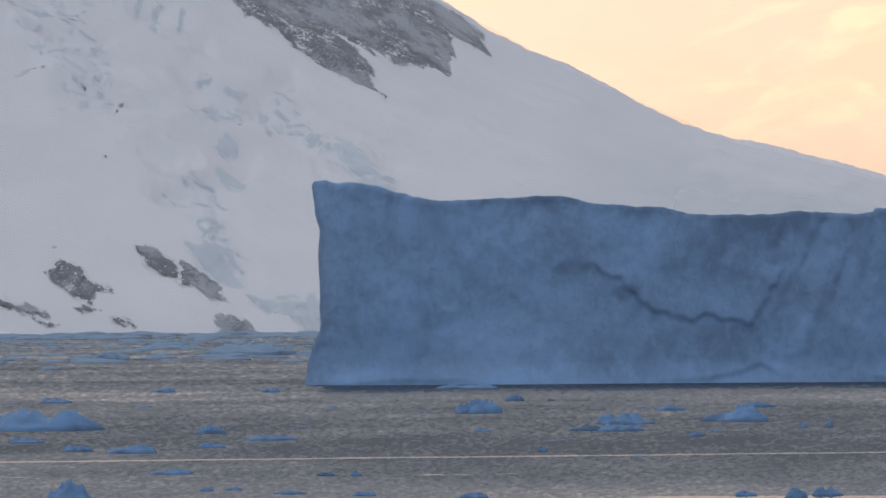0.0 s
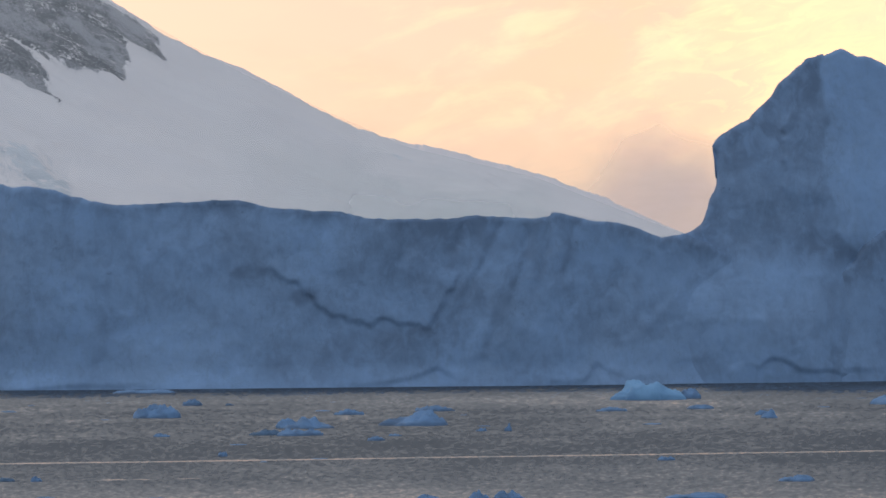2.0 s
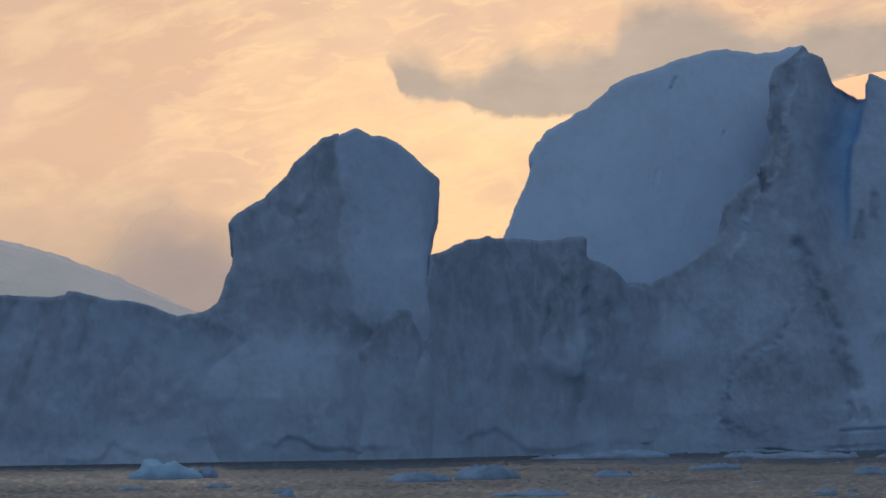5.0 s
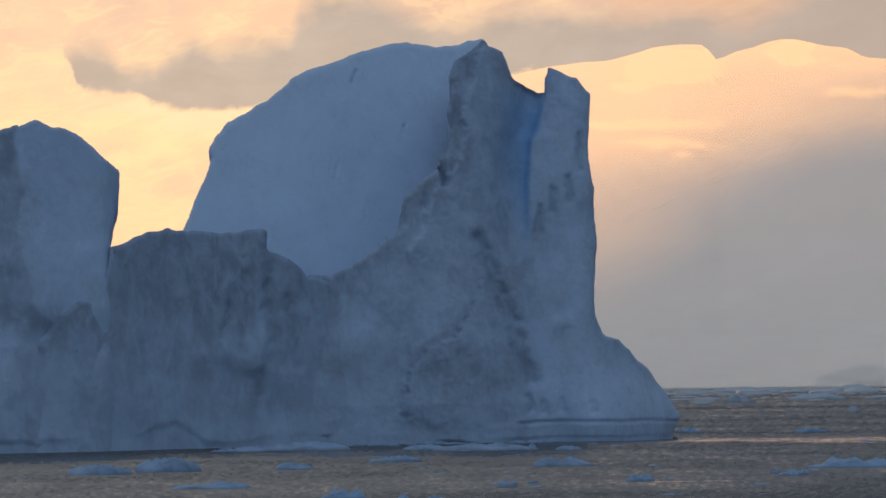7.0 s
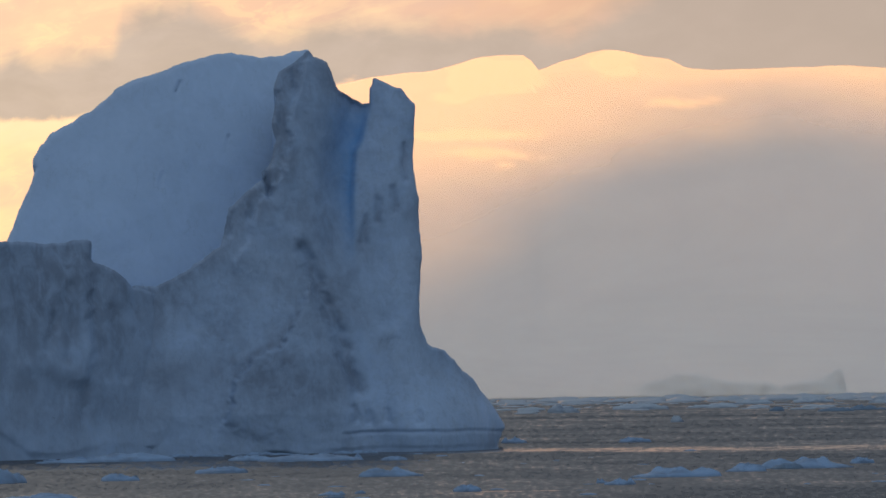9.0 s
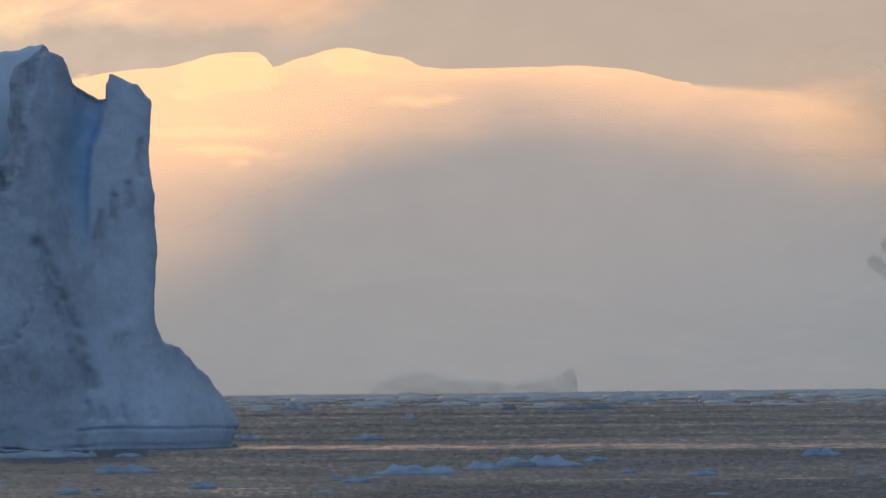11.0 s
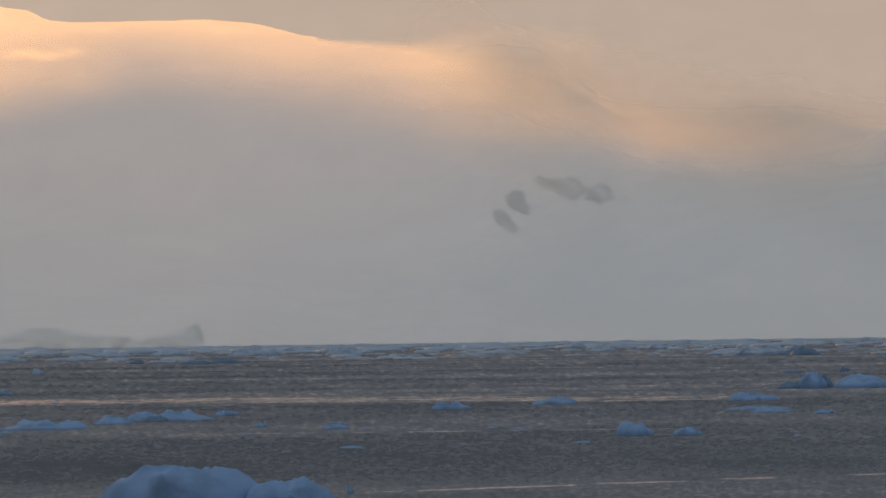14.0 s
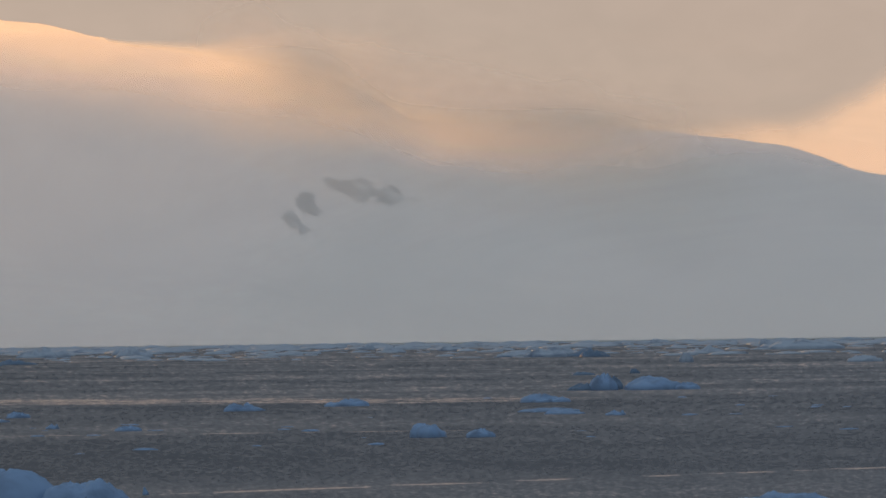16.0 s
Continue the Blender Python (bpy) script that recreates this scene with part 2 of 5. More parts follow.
def bare_ground(name, dark, light, cover, relief, fine=1.0, bury=0.0):
    """Snow that thins out to rock or ice where the ground is bare."""
    m, n = material(name)
    p = n.add("ShaderNodeTexCoord").outputs["Object"]
    bare = n.add("ShaderNodeAttribute")
    bare.attribute_name = "bare"
    drift = n.noise(n.stretch(p, 0.012, 0.012, 0.02), 1.0, 6.0, 0.6, 0.5)
    snow = n.mix(n.step(drift, 0.35, 0.7), (0.86, 0.79, 0.753), (0.91, 0.835, 0.787))
    grain = n.noise(n.stretch(p, 1.0, 0.3, 1.0), 0.35 * fine, 8.0, 0.7)
    slope = n.lean(p, (0, -38, 0), (0.045 * fine, 0.018 * fine, 0.085 * fine))
    runs = n.noise(slope, 1.0, 7.0, 0.68, 0.6)
    bands = n.noise(n.lean(p, (0, -48, 0), (0.011 * fine, 0.005 * fine, 0.032 * fine), (2, 8, 4)), 1.0, 7.0, 0.62, 0.4)
    face = n.mix(n.step(n.math("ADD", n.math("MULTIPLY", grain, 0.35), n.math("MULTIPLY", bands, 0.65)), 0.45, 0.57), dark, light)
    thin = n.math("ADD", bare.outputs["Fac"], n.math("ADD", n.math("MULTIPLY", n.math("SUBTRACT", n.math("MULTIPLY_ADD", bands, 0.5, n.math("MULTIPLY", runs, 0.5)), 0.5), 4.2), n.math("MULTIPLY", n.math("SUBTRACT", grain, 0.5), 2.2)))
    col = n.mix(n.math("MULTIPLY", n.step(thin, bury - 0.25, bury + 0.2), cover), snow, face)
    finish(n, col, 0.9, n.math("ADD", n.math("MULTIPLY", grain, 0.5), runs), relief, 2.5)
    return m


ROCK = bare_ground("mountain_rock", (0.11, 0.105, 0.11), (0.42, 0.40, 0.40), 0.94, 0.7, 1.8, 0.2)
# paler than the mountain's rock: the haze before it is put into the colour
HILL_ROCK = bare_ground("hill_rock", (0.33, 0.33, 0.34), (0.60, 0.585, 0.58), 0.75, 0.4, 2.2)
CREVASSE = bare_ground("crevasse_ice", (0.40, 0.47, 0.51), (0.60, 0.65, 0.67), 0.55, 0.4, 3.0)

SEA, n = material("sea_water")
p = n.add("ShaderNodeTexCoord").outputs["Object"]
slick = n.noise(n.stretch(p, 0.0035, 0.05, 1.0), 1.0, 4.0, 0.6, 0.3)
calm = n.math("MULTIPLY", n.step(slick, 0.69, 0.74), 0.7)
axes = n.add("ShaderNodeSeparateXYZ", Vector=p)
shake = n.math("SUBTRACT", n.noise(n.stretch(p, 0.06, 0.06, 1.0), 1.0, 5.0, 0.65), 0.5)
broken = n.noise(n.stretch(p, 0.25, 0.25, 1.0, (4, 4, 0)), 1.0, 4.0, 0.6)
for x0, y0, x1, y1, wide, gap in ((-52, 176, 12, 193, 1.3, 0.27), (-44, 159, -18, 163, 0.9, 0.5), (-16, 141, 4, 140, 1.6, 0.3), (60, 431, 150, 356, 20, 0.42),
                                  (40, 250, 46, 249, 1.0, 0.4), (60, 260, 95, 248, 1.0, 0.46), (43, 156, 84, 167, 1.0, 0.42)):
    run = math.hypot(x1 - x0, y1 - y0)
    ux, uy = (x1 - x0) / run, (y1 - y0) / run
    rx, ry = n.math("SUBTRACT", axes.outputs[0], x0), n.math("SUBTRACT", axes.outputs[1], y0)
    along = n.math("ADD", n.math("MULTIPLY", rx, ux), n.math("MULTIPLY", ry, uy))
    off = n.math("ADD", n.math("SUBTRACT", n.math("MULTIPLY", ry, ux), n.math("MULTIPLY", rx, uy)), n.math("MULTIPLY", shake, wide * 2.5))
    lane = n.math("MULTIPLY", n.step(n.math("ABSOLUTE", off), wide * 0.4, wide, 1.0, 0.0), n.math("MULTIPLY", n.step(along, 0, run * 0.1), n.step(along, run * 0.9, run, 1.0, 0.0)))
    calm = n.math("MAXIMUM", calm, n.math("MULTIPLY", lane, n.step(broken, gap, gap + 0.1, 0.0, 0.85 if wide < 5 else 0.8)))
# facets of the ripples: the slope of the water, drawn straight from noise
reach = n.math("SQRT", n.math("ADD", n.math("MULTIPLY", axes.outputs[0], axes.outputs[0]), n.math("MULTIPLY", axes.outputs[1], axes.outputs[1])))
rows = n.add("ShaderNodeCombineXYZ", X=n.math("MULTIPLY", n.math("ARCTAN2", axes.outputs[0], axes.outputs[1]), 750.0), Y=n.math("DIVIDE", 15000.0, n.math("MAXIMUM", reach, 20.0))).outputs[0]
fine = n.add("ShaderNodeTexNoise", Vector=rows, Scale=1.0, Detail=4.0, Roughness=0.62).outputs["Color"]
ripple = n.add("ShaderNodeTexNoise", Vector=n.stretch(rows, 0.22, 0.4, 1.0, (7, 3, 0)), Scale=1.0, Detail=3.0, Roughness=0.6).outputs["Color"]
broad = n.add("ShaderNodeTexNoise", Vector=n.stretch(p, 0.10, 0.035, 1.0), Scale=1.0, Detail=3.0, Roughness=0.5).outputs["Color"]


def vec(op, a, b):
    node = n.add("ShaderNodeVectorMath")
    node.operation = op
    for i, v in ((0, a), (1, b)):
        n.put(node.inputs[i], v)
    return node.outputs[0]


tilt = vec("ADD", vec("MULTIPLY", vec("SUBTRACT", fine, (0.5, 1.04, 0.5)), (0.30, 0.45, 0.0)), vec("ADD", vec("MULTIPLY", vec("SUBTRACT", ripple, (0.5, 0.5, 0.5)), (0.08, 0.12, 0.0)), vec("MULTIPLY", vec("SUBTRACT", broad, (0.5, 0.5, 0.5)), (0.1, 0.2, 0.0))))
gust = n.step(n.noise(n.stretch(p, 0.004, 0.012, 1.0, (5, 3, 0)), 1.0, 3.0), 0.35, 0.65, 0.7, 1.25)
rough_sea = n.math("MULTIPLY", gust, n.step(calm, 0.0, 1.0, 1.0, 0.32))
tilt = vec("MULTIPLY", tilt, n.add("ShaderNodeCombineXYZ", X=rough_sea, Y=rough_sea).outputs[0])
facet = vec("NORMALIZE", vec("ADD", tilt, (0.0, 0.0, 1.0)), (0.0, 0.0, 0.0))
b = n.add("ShaderNodeBsdfPrincipled", Base_Color=(0.052, 0.063, 0.077, 1.0), Roughness=0.18, IOR=1.33, Normal=facet)
n.tree.links.new(b.outputs[0], n.add("ShaderNodeOutputMaterial").inputs[0])

def mist_material(name, through_light, colour):
    """Mist that lets part of the light behind it through, thinned by the veil on its mesh."""
    m, n = material(name)
    thick = n.add("ShaderNodeAttribute")
    thick.attribute_name = "veil"
    p = n.add("ShaderNodeTexCoord").outputs["Object"]
    wisp = n.noise(n.stretch(p, 0.002, 0.002, 0.006), 1.0, 5.0, 0.55, 0.8)
    dense = n.math("MULTIPLY", thick.outputs["Fac"], n.step(wisp, 0.3, 0.65, 0.82, 1.12), clamp=True)
    glow = n.add("ShaderNodeMixShader", Fac=1 - through_light)
    n.tree.links.new(n.add("ShaderNodeBsdfTranslucent", Color=(0.94, 0.91, 0.80, 1)).outputs[0], glow.inputs[1])
    n.tree.links.new(n.add("ShaderNodeBsdfDiffuse", Color=(*colour, 1)).outputs[0], glow.inputs[2])
    veil = n.add("ShaderNodeMixShader", Fac=dense)
    n.tree.links.new(n.add("ShaderNodeBsdfTransparent").outputs[0], veil.inputs[1])
    n.tree.links.new(glow.outputs[0], veil.inputs[2])
    n.tree.links.new(veil.outputs[0], n.add("ShaderNodeOutputMaterial").inputs[0])
    return m


# thin sheets stand in for haze, evening warmth and grey tinted into their colours
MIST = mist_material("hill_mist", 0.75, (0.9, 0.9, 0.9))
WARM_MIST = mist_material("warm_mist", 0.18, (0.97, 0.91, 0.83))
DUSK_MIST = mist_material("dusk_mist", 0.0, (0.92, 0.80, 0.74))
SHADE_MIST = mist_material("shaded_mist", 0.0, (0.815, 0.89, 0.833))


# ---- mesh helpers ----
def lattice(ix, iy, iz, seed):
    h = (ix.astype(np.int64) * 374761393 + iy.astype(np.int64) * 668265263 + iz.astype(np.int64) * 2147483647 + seed * 1274126177) & 0xFFFFFFFF
    h = ((h ^ (h >> 13)) * 1274126177) & 0xFFFFFFFF
    h = ((h ^ (h >> 16)) * 2246822519) & 0xFFFFFFFF
    return (h ^ (h >> 15)) / 4294967295.0


def value_noise(x, y, z, seed=0):
    x, y, z = np.broadcast_arrays(np.asarray(x, float), np.asarray(y, float), np.asarray(z, float))
    fx, fy, fz = np.floor(x), np.floor(y), np.floor(z)
    u, v, w = x - fx, y - fy, z - fz
    u, v, w = (t * t * t * (t * (t * 6 - 15) + 10) for t in (u, v, w))
    total = 0
    for i in (0, 1):
        for j in (0, 1):
            for k in (0, 1):
                weight = (u if i else 1 - u) * (v if j else 1 - v) * (w if k else 1 - w)
                total = total + weight * lattice(fx + i, fy + j, fz + k, seed)
    return total * 2 - 1


def fbm(x, y, z, octaves=5, seed=0, gain=0.5):
    total, amp = 0, 1.0
    x, y, z = np.broadcast_arrays(np.asarray(x, float), np.asarray(y, float), np.asarray(z, float))
    for o in range(octaves):
        total = total + amp * value_noise(x, y, z, seed + o)
        x, y, z = 2.03 * (0.8 * x - 0.48 * y + 0.36 * z), 2.03 * (0.6 * x + 0.64 * y - 0.48 * z), 2.03 * (0.6 * y + 0.8 * z) + 3.7
        amp *= gain
    return total


def ridged(x, y, z, octaves=4, seed=0):
    total, amp = 0, 1.0
    for o in range(octaves):
        f = 2.1 ** o
        total = total + amp * (1 - np.abs(value_noise(np.asarray(x) * f, np.asarray(y) * f, np.asarray(z) * f, seed + o)) * 2)
        amp *= 0.5
    return total


def smooth(v, low, high):
    t = np.clip((v - low) / (high - low), 0, 1)
    return t * t * (3 - 2 * t)


def mesh_object(name, verts, faces, mat, parent=None, label="", dirt_shade=None, blue=None, sharp=False):
    me = bpy.data.meshes.new(name)
    me.from_pydata(verts, [], faces)
    me.validate()
    me.polygons.foreach_set("use_smooth", [not sharp] * len(me.polygons))
    if blue is not None:
        me.attributes.new("blue", "FLOAT", "POINT").data.foreach_set("value", np.asarray(blue, np.float32))
    if dirt_shade is not None:
        me.attributes.new("dirt_shade", "FLOAT", "POINT").data.foreach_set("value", np.asarray(dirt_shade, np.float32))
    me.materials.append(mat)
    me.update()
    ob = new(name, me)
    ob.parent = parent
    if label:
        tagged(ob, label)
    return ob


def grid_faces(rows, cols, closed=False):
    i, j = np.meshgrid(np.arange(rows - 1), np.arange(cols if closed else cols - 1), indexing="ij")
    a = i * cols + j
    b = i * cols + (j + 1) % cols
    return np.stack([a, b, b + cols, a + cols], -1).reshape(-1, 4).tolist()


def resample(points, step):
    """Points along a polyline, about step apart."""
    pts = np.array(points, float)
    run = np.concatenate([[0], np.cumsum(np.hypot(*np.diff(pts, axis=0).T))])
    s = np.linspace(0, run[-1], max(2, int(run[-1] / step) + 1))
    return np.stack([np.interp(s, run, pts[:, k]) for k in (0, 1)], 1)


def crease(x, z, line, depth, reach, side=1, soft=0.25):
    """How far a face stands proud on one side of a broken edge, dying away over reach metres."""
    line = np.array(line, float)
    x = x + 0.5 * fbm(x * 0.5, 4.4, z * 0.5, 5, 71, 0.6)
    z = z + 0.5 * fbm(x * 0.5, 9.4, z * 0.5, 4, 75, 0.6)
    best, sign, along, run = np.full(x.shape, 1e9), np.zeros(x.shape), np.zeros(x.shape), 0.0
    for (x0, z0), (x1, z1) in zip(line[:-1], line[1:]):
        ex, ez = x1 - x0, z1 - z0
        t = np.clip(((x - x0) * ex + (z - z0) * ez) / (ex * ex + ez * ez), 0, 1)
        d = np.hypot(x - x0 - t * ex, z - z0 - t * ez)
        near = d < best
        best = np.where(near, d, best)
        sign = np.where(near, np.sign(ex * (z - z0) - ez * (x - x0)), sign)
        along = np.where(near, run + t * math.hypot(ex, ez), along)
        run += math.hypot(ex, ez)
    s = best * sign * side
    return depth * smooth(s, -soft, soft) * np.exp(-np.maximum(s, 0) / reach) * smooth(np.minimum(along, run - along), 0, 2.5)


def groove(x, z, line, depth, width):
    """A gully cut along a line."""
    line = np.array(line, float)
    x = x + 0.28 * fbm(x * 0.3, 1.4, z * 0.45, 5, 31, 0.55)
    best, along = np.full(x.shape, 1e9), np.zeros(x.shape)
    for i, ((x0, z0), (x1, z1)) in enumerate(zip(line[:-1], line[1:])):
        ex, ez = x1 - x0, z1 - z0
        t = np.clip(((x - x0) * ex + (z - z0) * ez) / (ex * ex + ez * ez), 0, 1)
        d = np.hypot(x - x0 - t * ex, z - z0 - t * ez)
        best = np.minimum(best, d)
    return depth * np.exp(-(best / width) ** 2)


def spot(x, z, cx, cz, rx, rz):
    """A soft-edged uneven patch."""
    d = np.hypot((x - cx) / rx, (z - cz) / rz) + 0.35 * fbm(x * 0.35, 3.3, z * 0.35, 4, 83, 0.6)
    return smooth(d, 1.15, 0.55)


def scallops(x, z, size, seed):
    """Shell-shaped breaks in ice: shallow hollows that meet in sharp ridges."""
    u, v = x / size, z / size
    iu, iv = np.floor(u), np.floor(v)
    low = np.full(u.shape, 1e9)
    for i in (-1, 0, 1):
        for j in (-1, 0, 1):
            cu, cv = iu + i, iv + j
            o = np.zeros_like(cu)
            du = u - cu - 0.15 - 0.7 * lattice(cu, cv, o, seed)
            dv = v - cv - 0.15 - 0.7 * lattice(cu, cv, o, seed + 1)
            gx, gz = lattice(cu, cv, o, seed + 2) - 0.5, lattice(cu, cv, o, seed + 3) - 0.5
            low = np.minimum(low, 0.5 * lattice(cu, cv, o, seed + 4) + 0.8 * (gx * du + gz * dv) + 0.55 * (du * du + dv * dv))
    return low - 0.35


def notch(x, z, line, depth):
    """A hollow worn in by the waves under a lip whose height follows the line."""
    line = np.array(line, float)
    lip = np.interp(x, line[:, 0], line[:, 1], left=-3, right=-3) + 0.3 * fbm(x * 0.35, 2.2, 0, 4, 55, 0.6)
    depth = depth * smooth(fbm(x * 0.16, 6.6, 0, 3, 56), -0.5, 0.5)
    return depth * smooth(lip - z, -0.12, 0.35) * (z > -3)


# ---- sea ----
def sea():
    """One round sheet of water from the ship to the horizon."""
    radii = np.concatenate([[0.0], np.geomspace(12, 4950, 60)])
    turns = np.linspace(0, 2 * math.pi, 96, endpoint=False)
    r, t = np.meshgrid(radii, turns, indexing="ij")
    verts = np.stack([r * np.sin(t), r * np.cos(t), np.zeros_like(r)], -1).reshape(-1, 3)
    ob = mesh_object("sea", verts.tolist(), grid_faces(len(radii), len(turns), True), SEA)
    return tagged(ob, "dull grey-brown rippled sea with bright calm streaks", "sea", kind="structure")


sea()


# ---- the iceberg ----
def relief(x, y, z, seed, rough=1.0):
    """Broken ice: broad facets, flutes that run down, and chips."""
    wx, wz = x + 1.5 * fbm(x * 0.2, 5.0, z * 0.2, 3, seed + 90), z + 1.5 * fbm(x * 0.2, 8.0, z * 0.2, 3, seed + 95)
    broad = fbm(x * 0.06, y * 0.06, z * 0.07, 2, seed) * 0.8
    flute = fbm(wx * 0.4, y * 0.3, wz * 0.22, 4, seed + 20) * 0.09
    facets = scallops(wx + 0.15 * wz, wz * 0.8, 6.5, seed + 40) * 0.62 + scallops(wx - 0.2 * wz, wz, 2.3, seed + 50) * 0.07
    tall = scallops(wx + 0.35 * wz, wz * 0.22, 2.8, seed + 70) * 0.15 * smooth(fbm(x * 0.05, 3.0, z * 0.06, 2, seed + 75), -0.5, 0.3)
    chips = fbm(x * 1.0, y * 1.0, z * 0.9, 4, seed + 60, 0.66) * 0.04
    return rough * (broad + flute + facets + tall + chips)


def broken_line(points, step, seed, rough):
    """A polyline made ragged: it steps in and out across its run."""
    line = resample(points, step)
    run = np.arange(len(line)) * step
    way = np.gradient(line, axis=0)
    way /= np.linalg.norm(way, axis=1, keepdims=True) + 1e-9
    out = rough * (0.24 * scallops(run, run * 0, 1.9, seed) + 0.2 * scallops(run, run * 0 + 3, 0.7, seed + 3) + 0.12 * fbm(run * 0.6, 0, 0, 5, seed + 6, 0.7))
    return line + np.stack([-way[:, 1], way[:, 0]], 1) * out[:, None]


def ice_rampart(name, crest, front, thick, parent, mat, seed, step=0.25, rough=1.0, shift=None, carve=None, stain_shade=None, label="", vein=None, brow_high=0.5, edge=1.0, rim_dirt=0.55, rim_wide=0.8):
    """A wall of ice under a ragged crest: face, rounded brow, sides, top and back."""
    low = -3.0
    rim = broken_line([(crest[0][0], low)] + list(crest) + [(crest[-1][0], low)], step * 0.5, seed + 5, edge)
    gx = np.arange(rim[:, 0].min() - step, rim[:, 0].max() + 2 * step, step)
    gz = np.arange(low, rim[:, 1].max() + 2 * step, step)
    x, z = (v.copy() for v in np.meshgrid(gx, gz, indexing="ij"))
    inside = np.zeros(x.shape, bool)
    for (x0, z0), (x1, z1) in zip(rim[:-1], rim[1:]):
        i, j = np.searchsorted(gx, (min(x0, x1), max(x0, x1)))
        for c in range(i, j):
            inside[c] ^= gz < z0 + (z1 - z0) * (gx[c] - x0) / (x1 - x0)
    cell = inside[:-1, :-1] & inside[1:, :-1] & inside[:-1, 1:] & inside[1:, 1:]
    # depth behind the outline, and the outline itself drawn tight
    held = np.zeros(x.shape, int)
    for di, dj in ((0, 0), (1, 0), (0, 1), (1, 1)):
        held[di:di + cell.shape[0], dj:dj + cell.shape[1]] += cell
    border = (held > 0) & (held < 4)
    core, off = held == 4, np.zeros(x.shape)
    for _ in range(14):
        off += core
        pad = np.pad(core, 1, constant_values=False)
        pad[:, 0] = pad[:, 1]
        core = core & pad[2:, 1:-1] & pad[:-2, 1:-1] & pad[1:-1, 2:] & pad[1:-1, :-2]
    off *= step
    bi, bj = np.nonzero(border & (z > low + 0.01))
    for i, j in zip(bi, bj):
        k = np.argmin((rim[:, 0] - x[i, j]) ** 2 + (rim[:, 1] - z[i, j]) ** 2)
        if math.hypot(rim[k, 0] - x[i, j], rim[k, 1] - z[i, j]) < 2.0 * step:
            x[i, j], z[i, j] = rim[k]
    if shift is not None:
        x = x + shift(x, z)
    y = front(x, z)
    out = relief(x, y, z, 11, rough)
    if carve is not None:
        out = out + carve(x, z)
    brow = np.clip(1 - off / brow_high, 0, 1)
    y = y - out * (1 - 0.4 * brow ** 3) + 0.6 * brow_high * (1 - np.sqrt(np.clip(1 - brow ** 2 * 0.98, 0, 1)))
    stained_shade = np.clip(0.27 + 0.42 * fbm(x * 0.09, 1.7, z * 0.11, 5, 91, 0.6) + rim_dirt * np.exp(-off / rim_wide), 0, 1)
    if stain_shade is not None:
        stained_shade = np.clip(stained_shade + stain_shade(x, z), 0, 1)
    number = np.full(x.shape, -1)
    used = np.nonzero(held)
    number[used] = np.arange(len(used[0]))
    quads = np.stack([number[:-1, :-1], number[1:, :-1], number[1:, 1:], number[:-1, 1:]], -1)[cell]
    fx, fy, fz, dirt_shade = x[used], y[used], z[used], stained_shade[used]
    count = len(fx)
    layers = [(fx, fy, fz)]
    mid = fx.mean()
    wob = fbm(fx * 0.2, 7.0, fz * 0.2, 3, seed + 9)
    for k, drop in ((0.15, 0.25), (0.6, 0.8), (1.0, 2.2)):
        layers.append(((mid + (fx - mid) * (1 - 0.02 * k)) * (1 + thick * k / fy.mean()), fy + thick * k + 0.8 * wob, np.maximum(fz - drop * smooth(fz, 0, 6), low)))
    edges = np.concatenate([quads[:, [i, (i + 1) % 4]] for i in range(4)])
    key = np.sort(edges, 1)
    _, first, times = np.unique(key[:, 0] * count + key[:, 1], return_index=True, return_counts=True)
    open_edges = edges[first[times == 1]]
    loop, place = np.unique(open_edges, return_inverse=True)
    place = place.reshape(open_edges.shape)
    verts, faces = [np.stack(layers[0], -1)], [quads]
    base, at = count, loop
    for layer in layers[1:3]:
        verts.append(np.stack(layer, -1)[loop])
        ring = np.arange(base, base + len(loop))
        faces.append(np.stack([at[place[:, 1]], at[place[:, 0]], ring[place[:, 0]], ring[place[:, 1]]], -1))
        at, base = ring, base + len(loop)
    verts.append(np.stack(layers[3], -1))
    faces.append(np.stack([at[place[:, 1]], at[place[:, 0]], base + open_edges[:, 0], base + open_edges[:, 1]], -1))
    faces.append(base + quads[:, ::-1])
    verts = np.concatenate(verts)
    dirt_shade = np.concatenate([dirt_shade, np.full(len(verts) - count, 0.3)])
    blue = None if vein is None else np.clip(vein(verts[:, 0], verts[:, 2]), 0, 1)
    return mesh_object(name, verts.tolist(), np.concatenate(faces).tolist(), mat, parent, label, dirt_shade, blue)


def line_of(points):
    pts = np.array(points, float)
    return lambda v: np.interp(v, pts[:, 0], pts[:, 1])


def bow_of(points, wide):
    """The same line with its corners rounded off."""
    line = line_of(points)
    return lambda v: sum(line(v + wide * k / 3) for k in range(-3, 4)) / 7


berg = tagged(new("iceberg"), "large weathered blue-grey iceberg with tower and pinnacle afloat", "iceberg")
berg.location = (0, 400, 0)


def grown(ob):
    ob.matrix_parent_inverse = Matrix.Translation((0, -400, 0))
    return ob


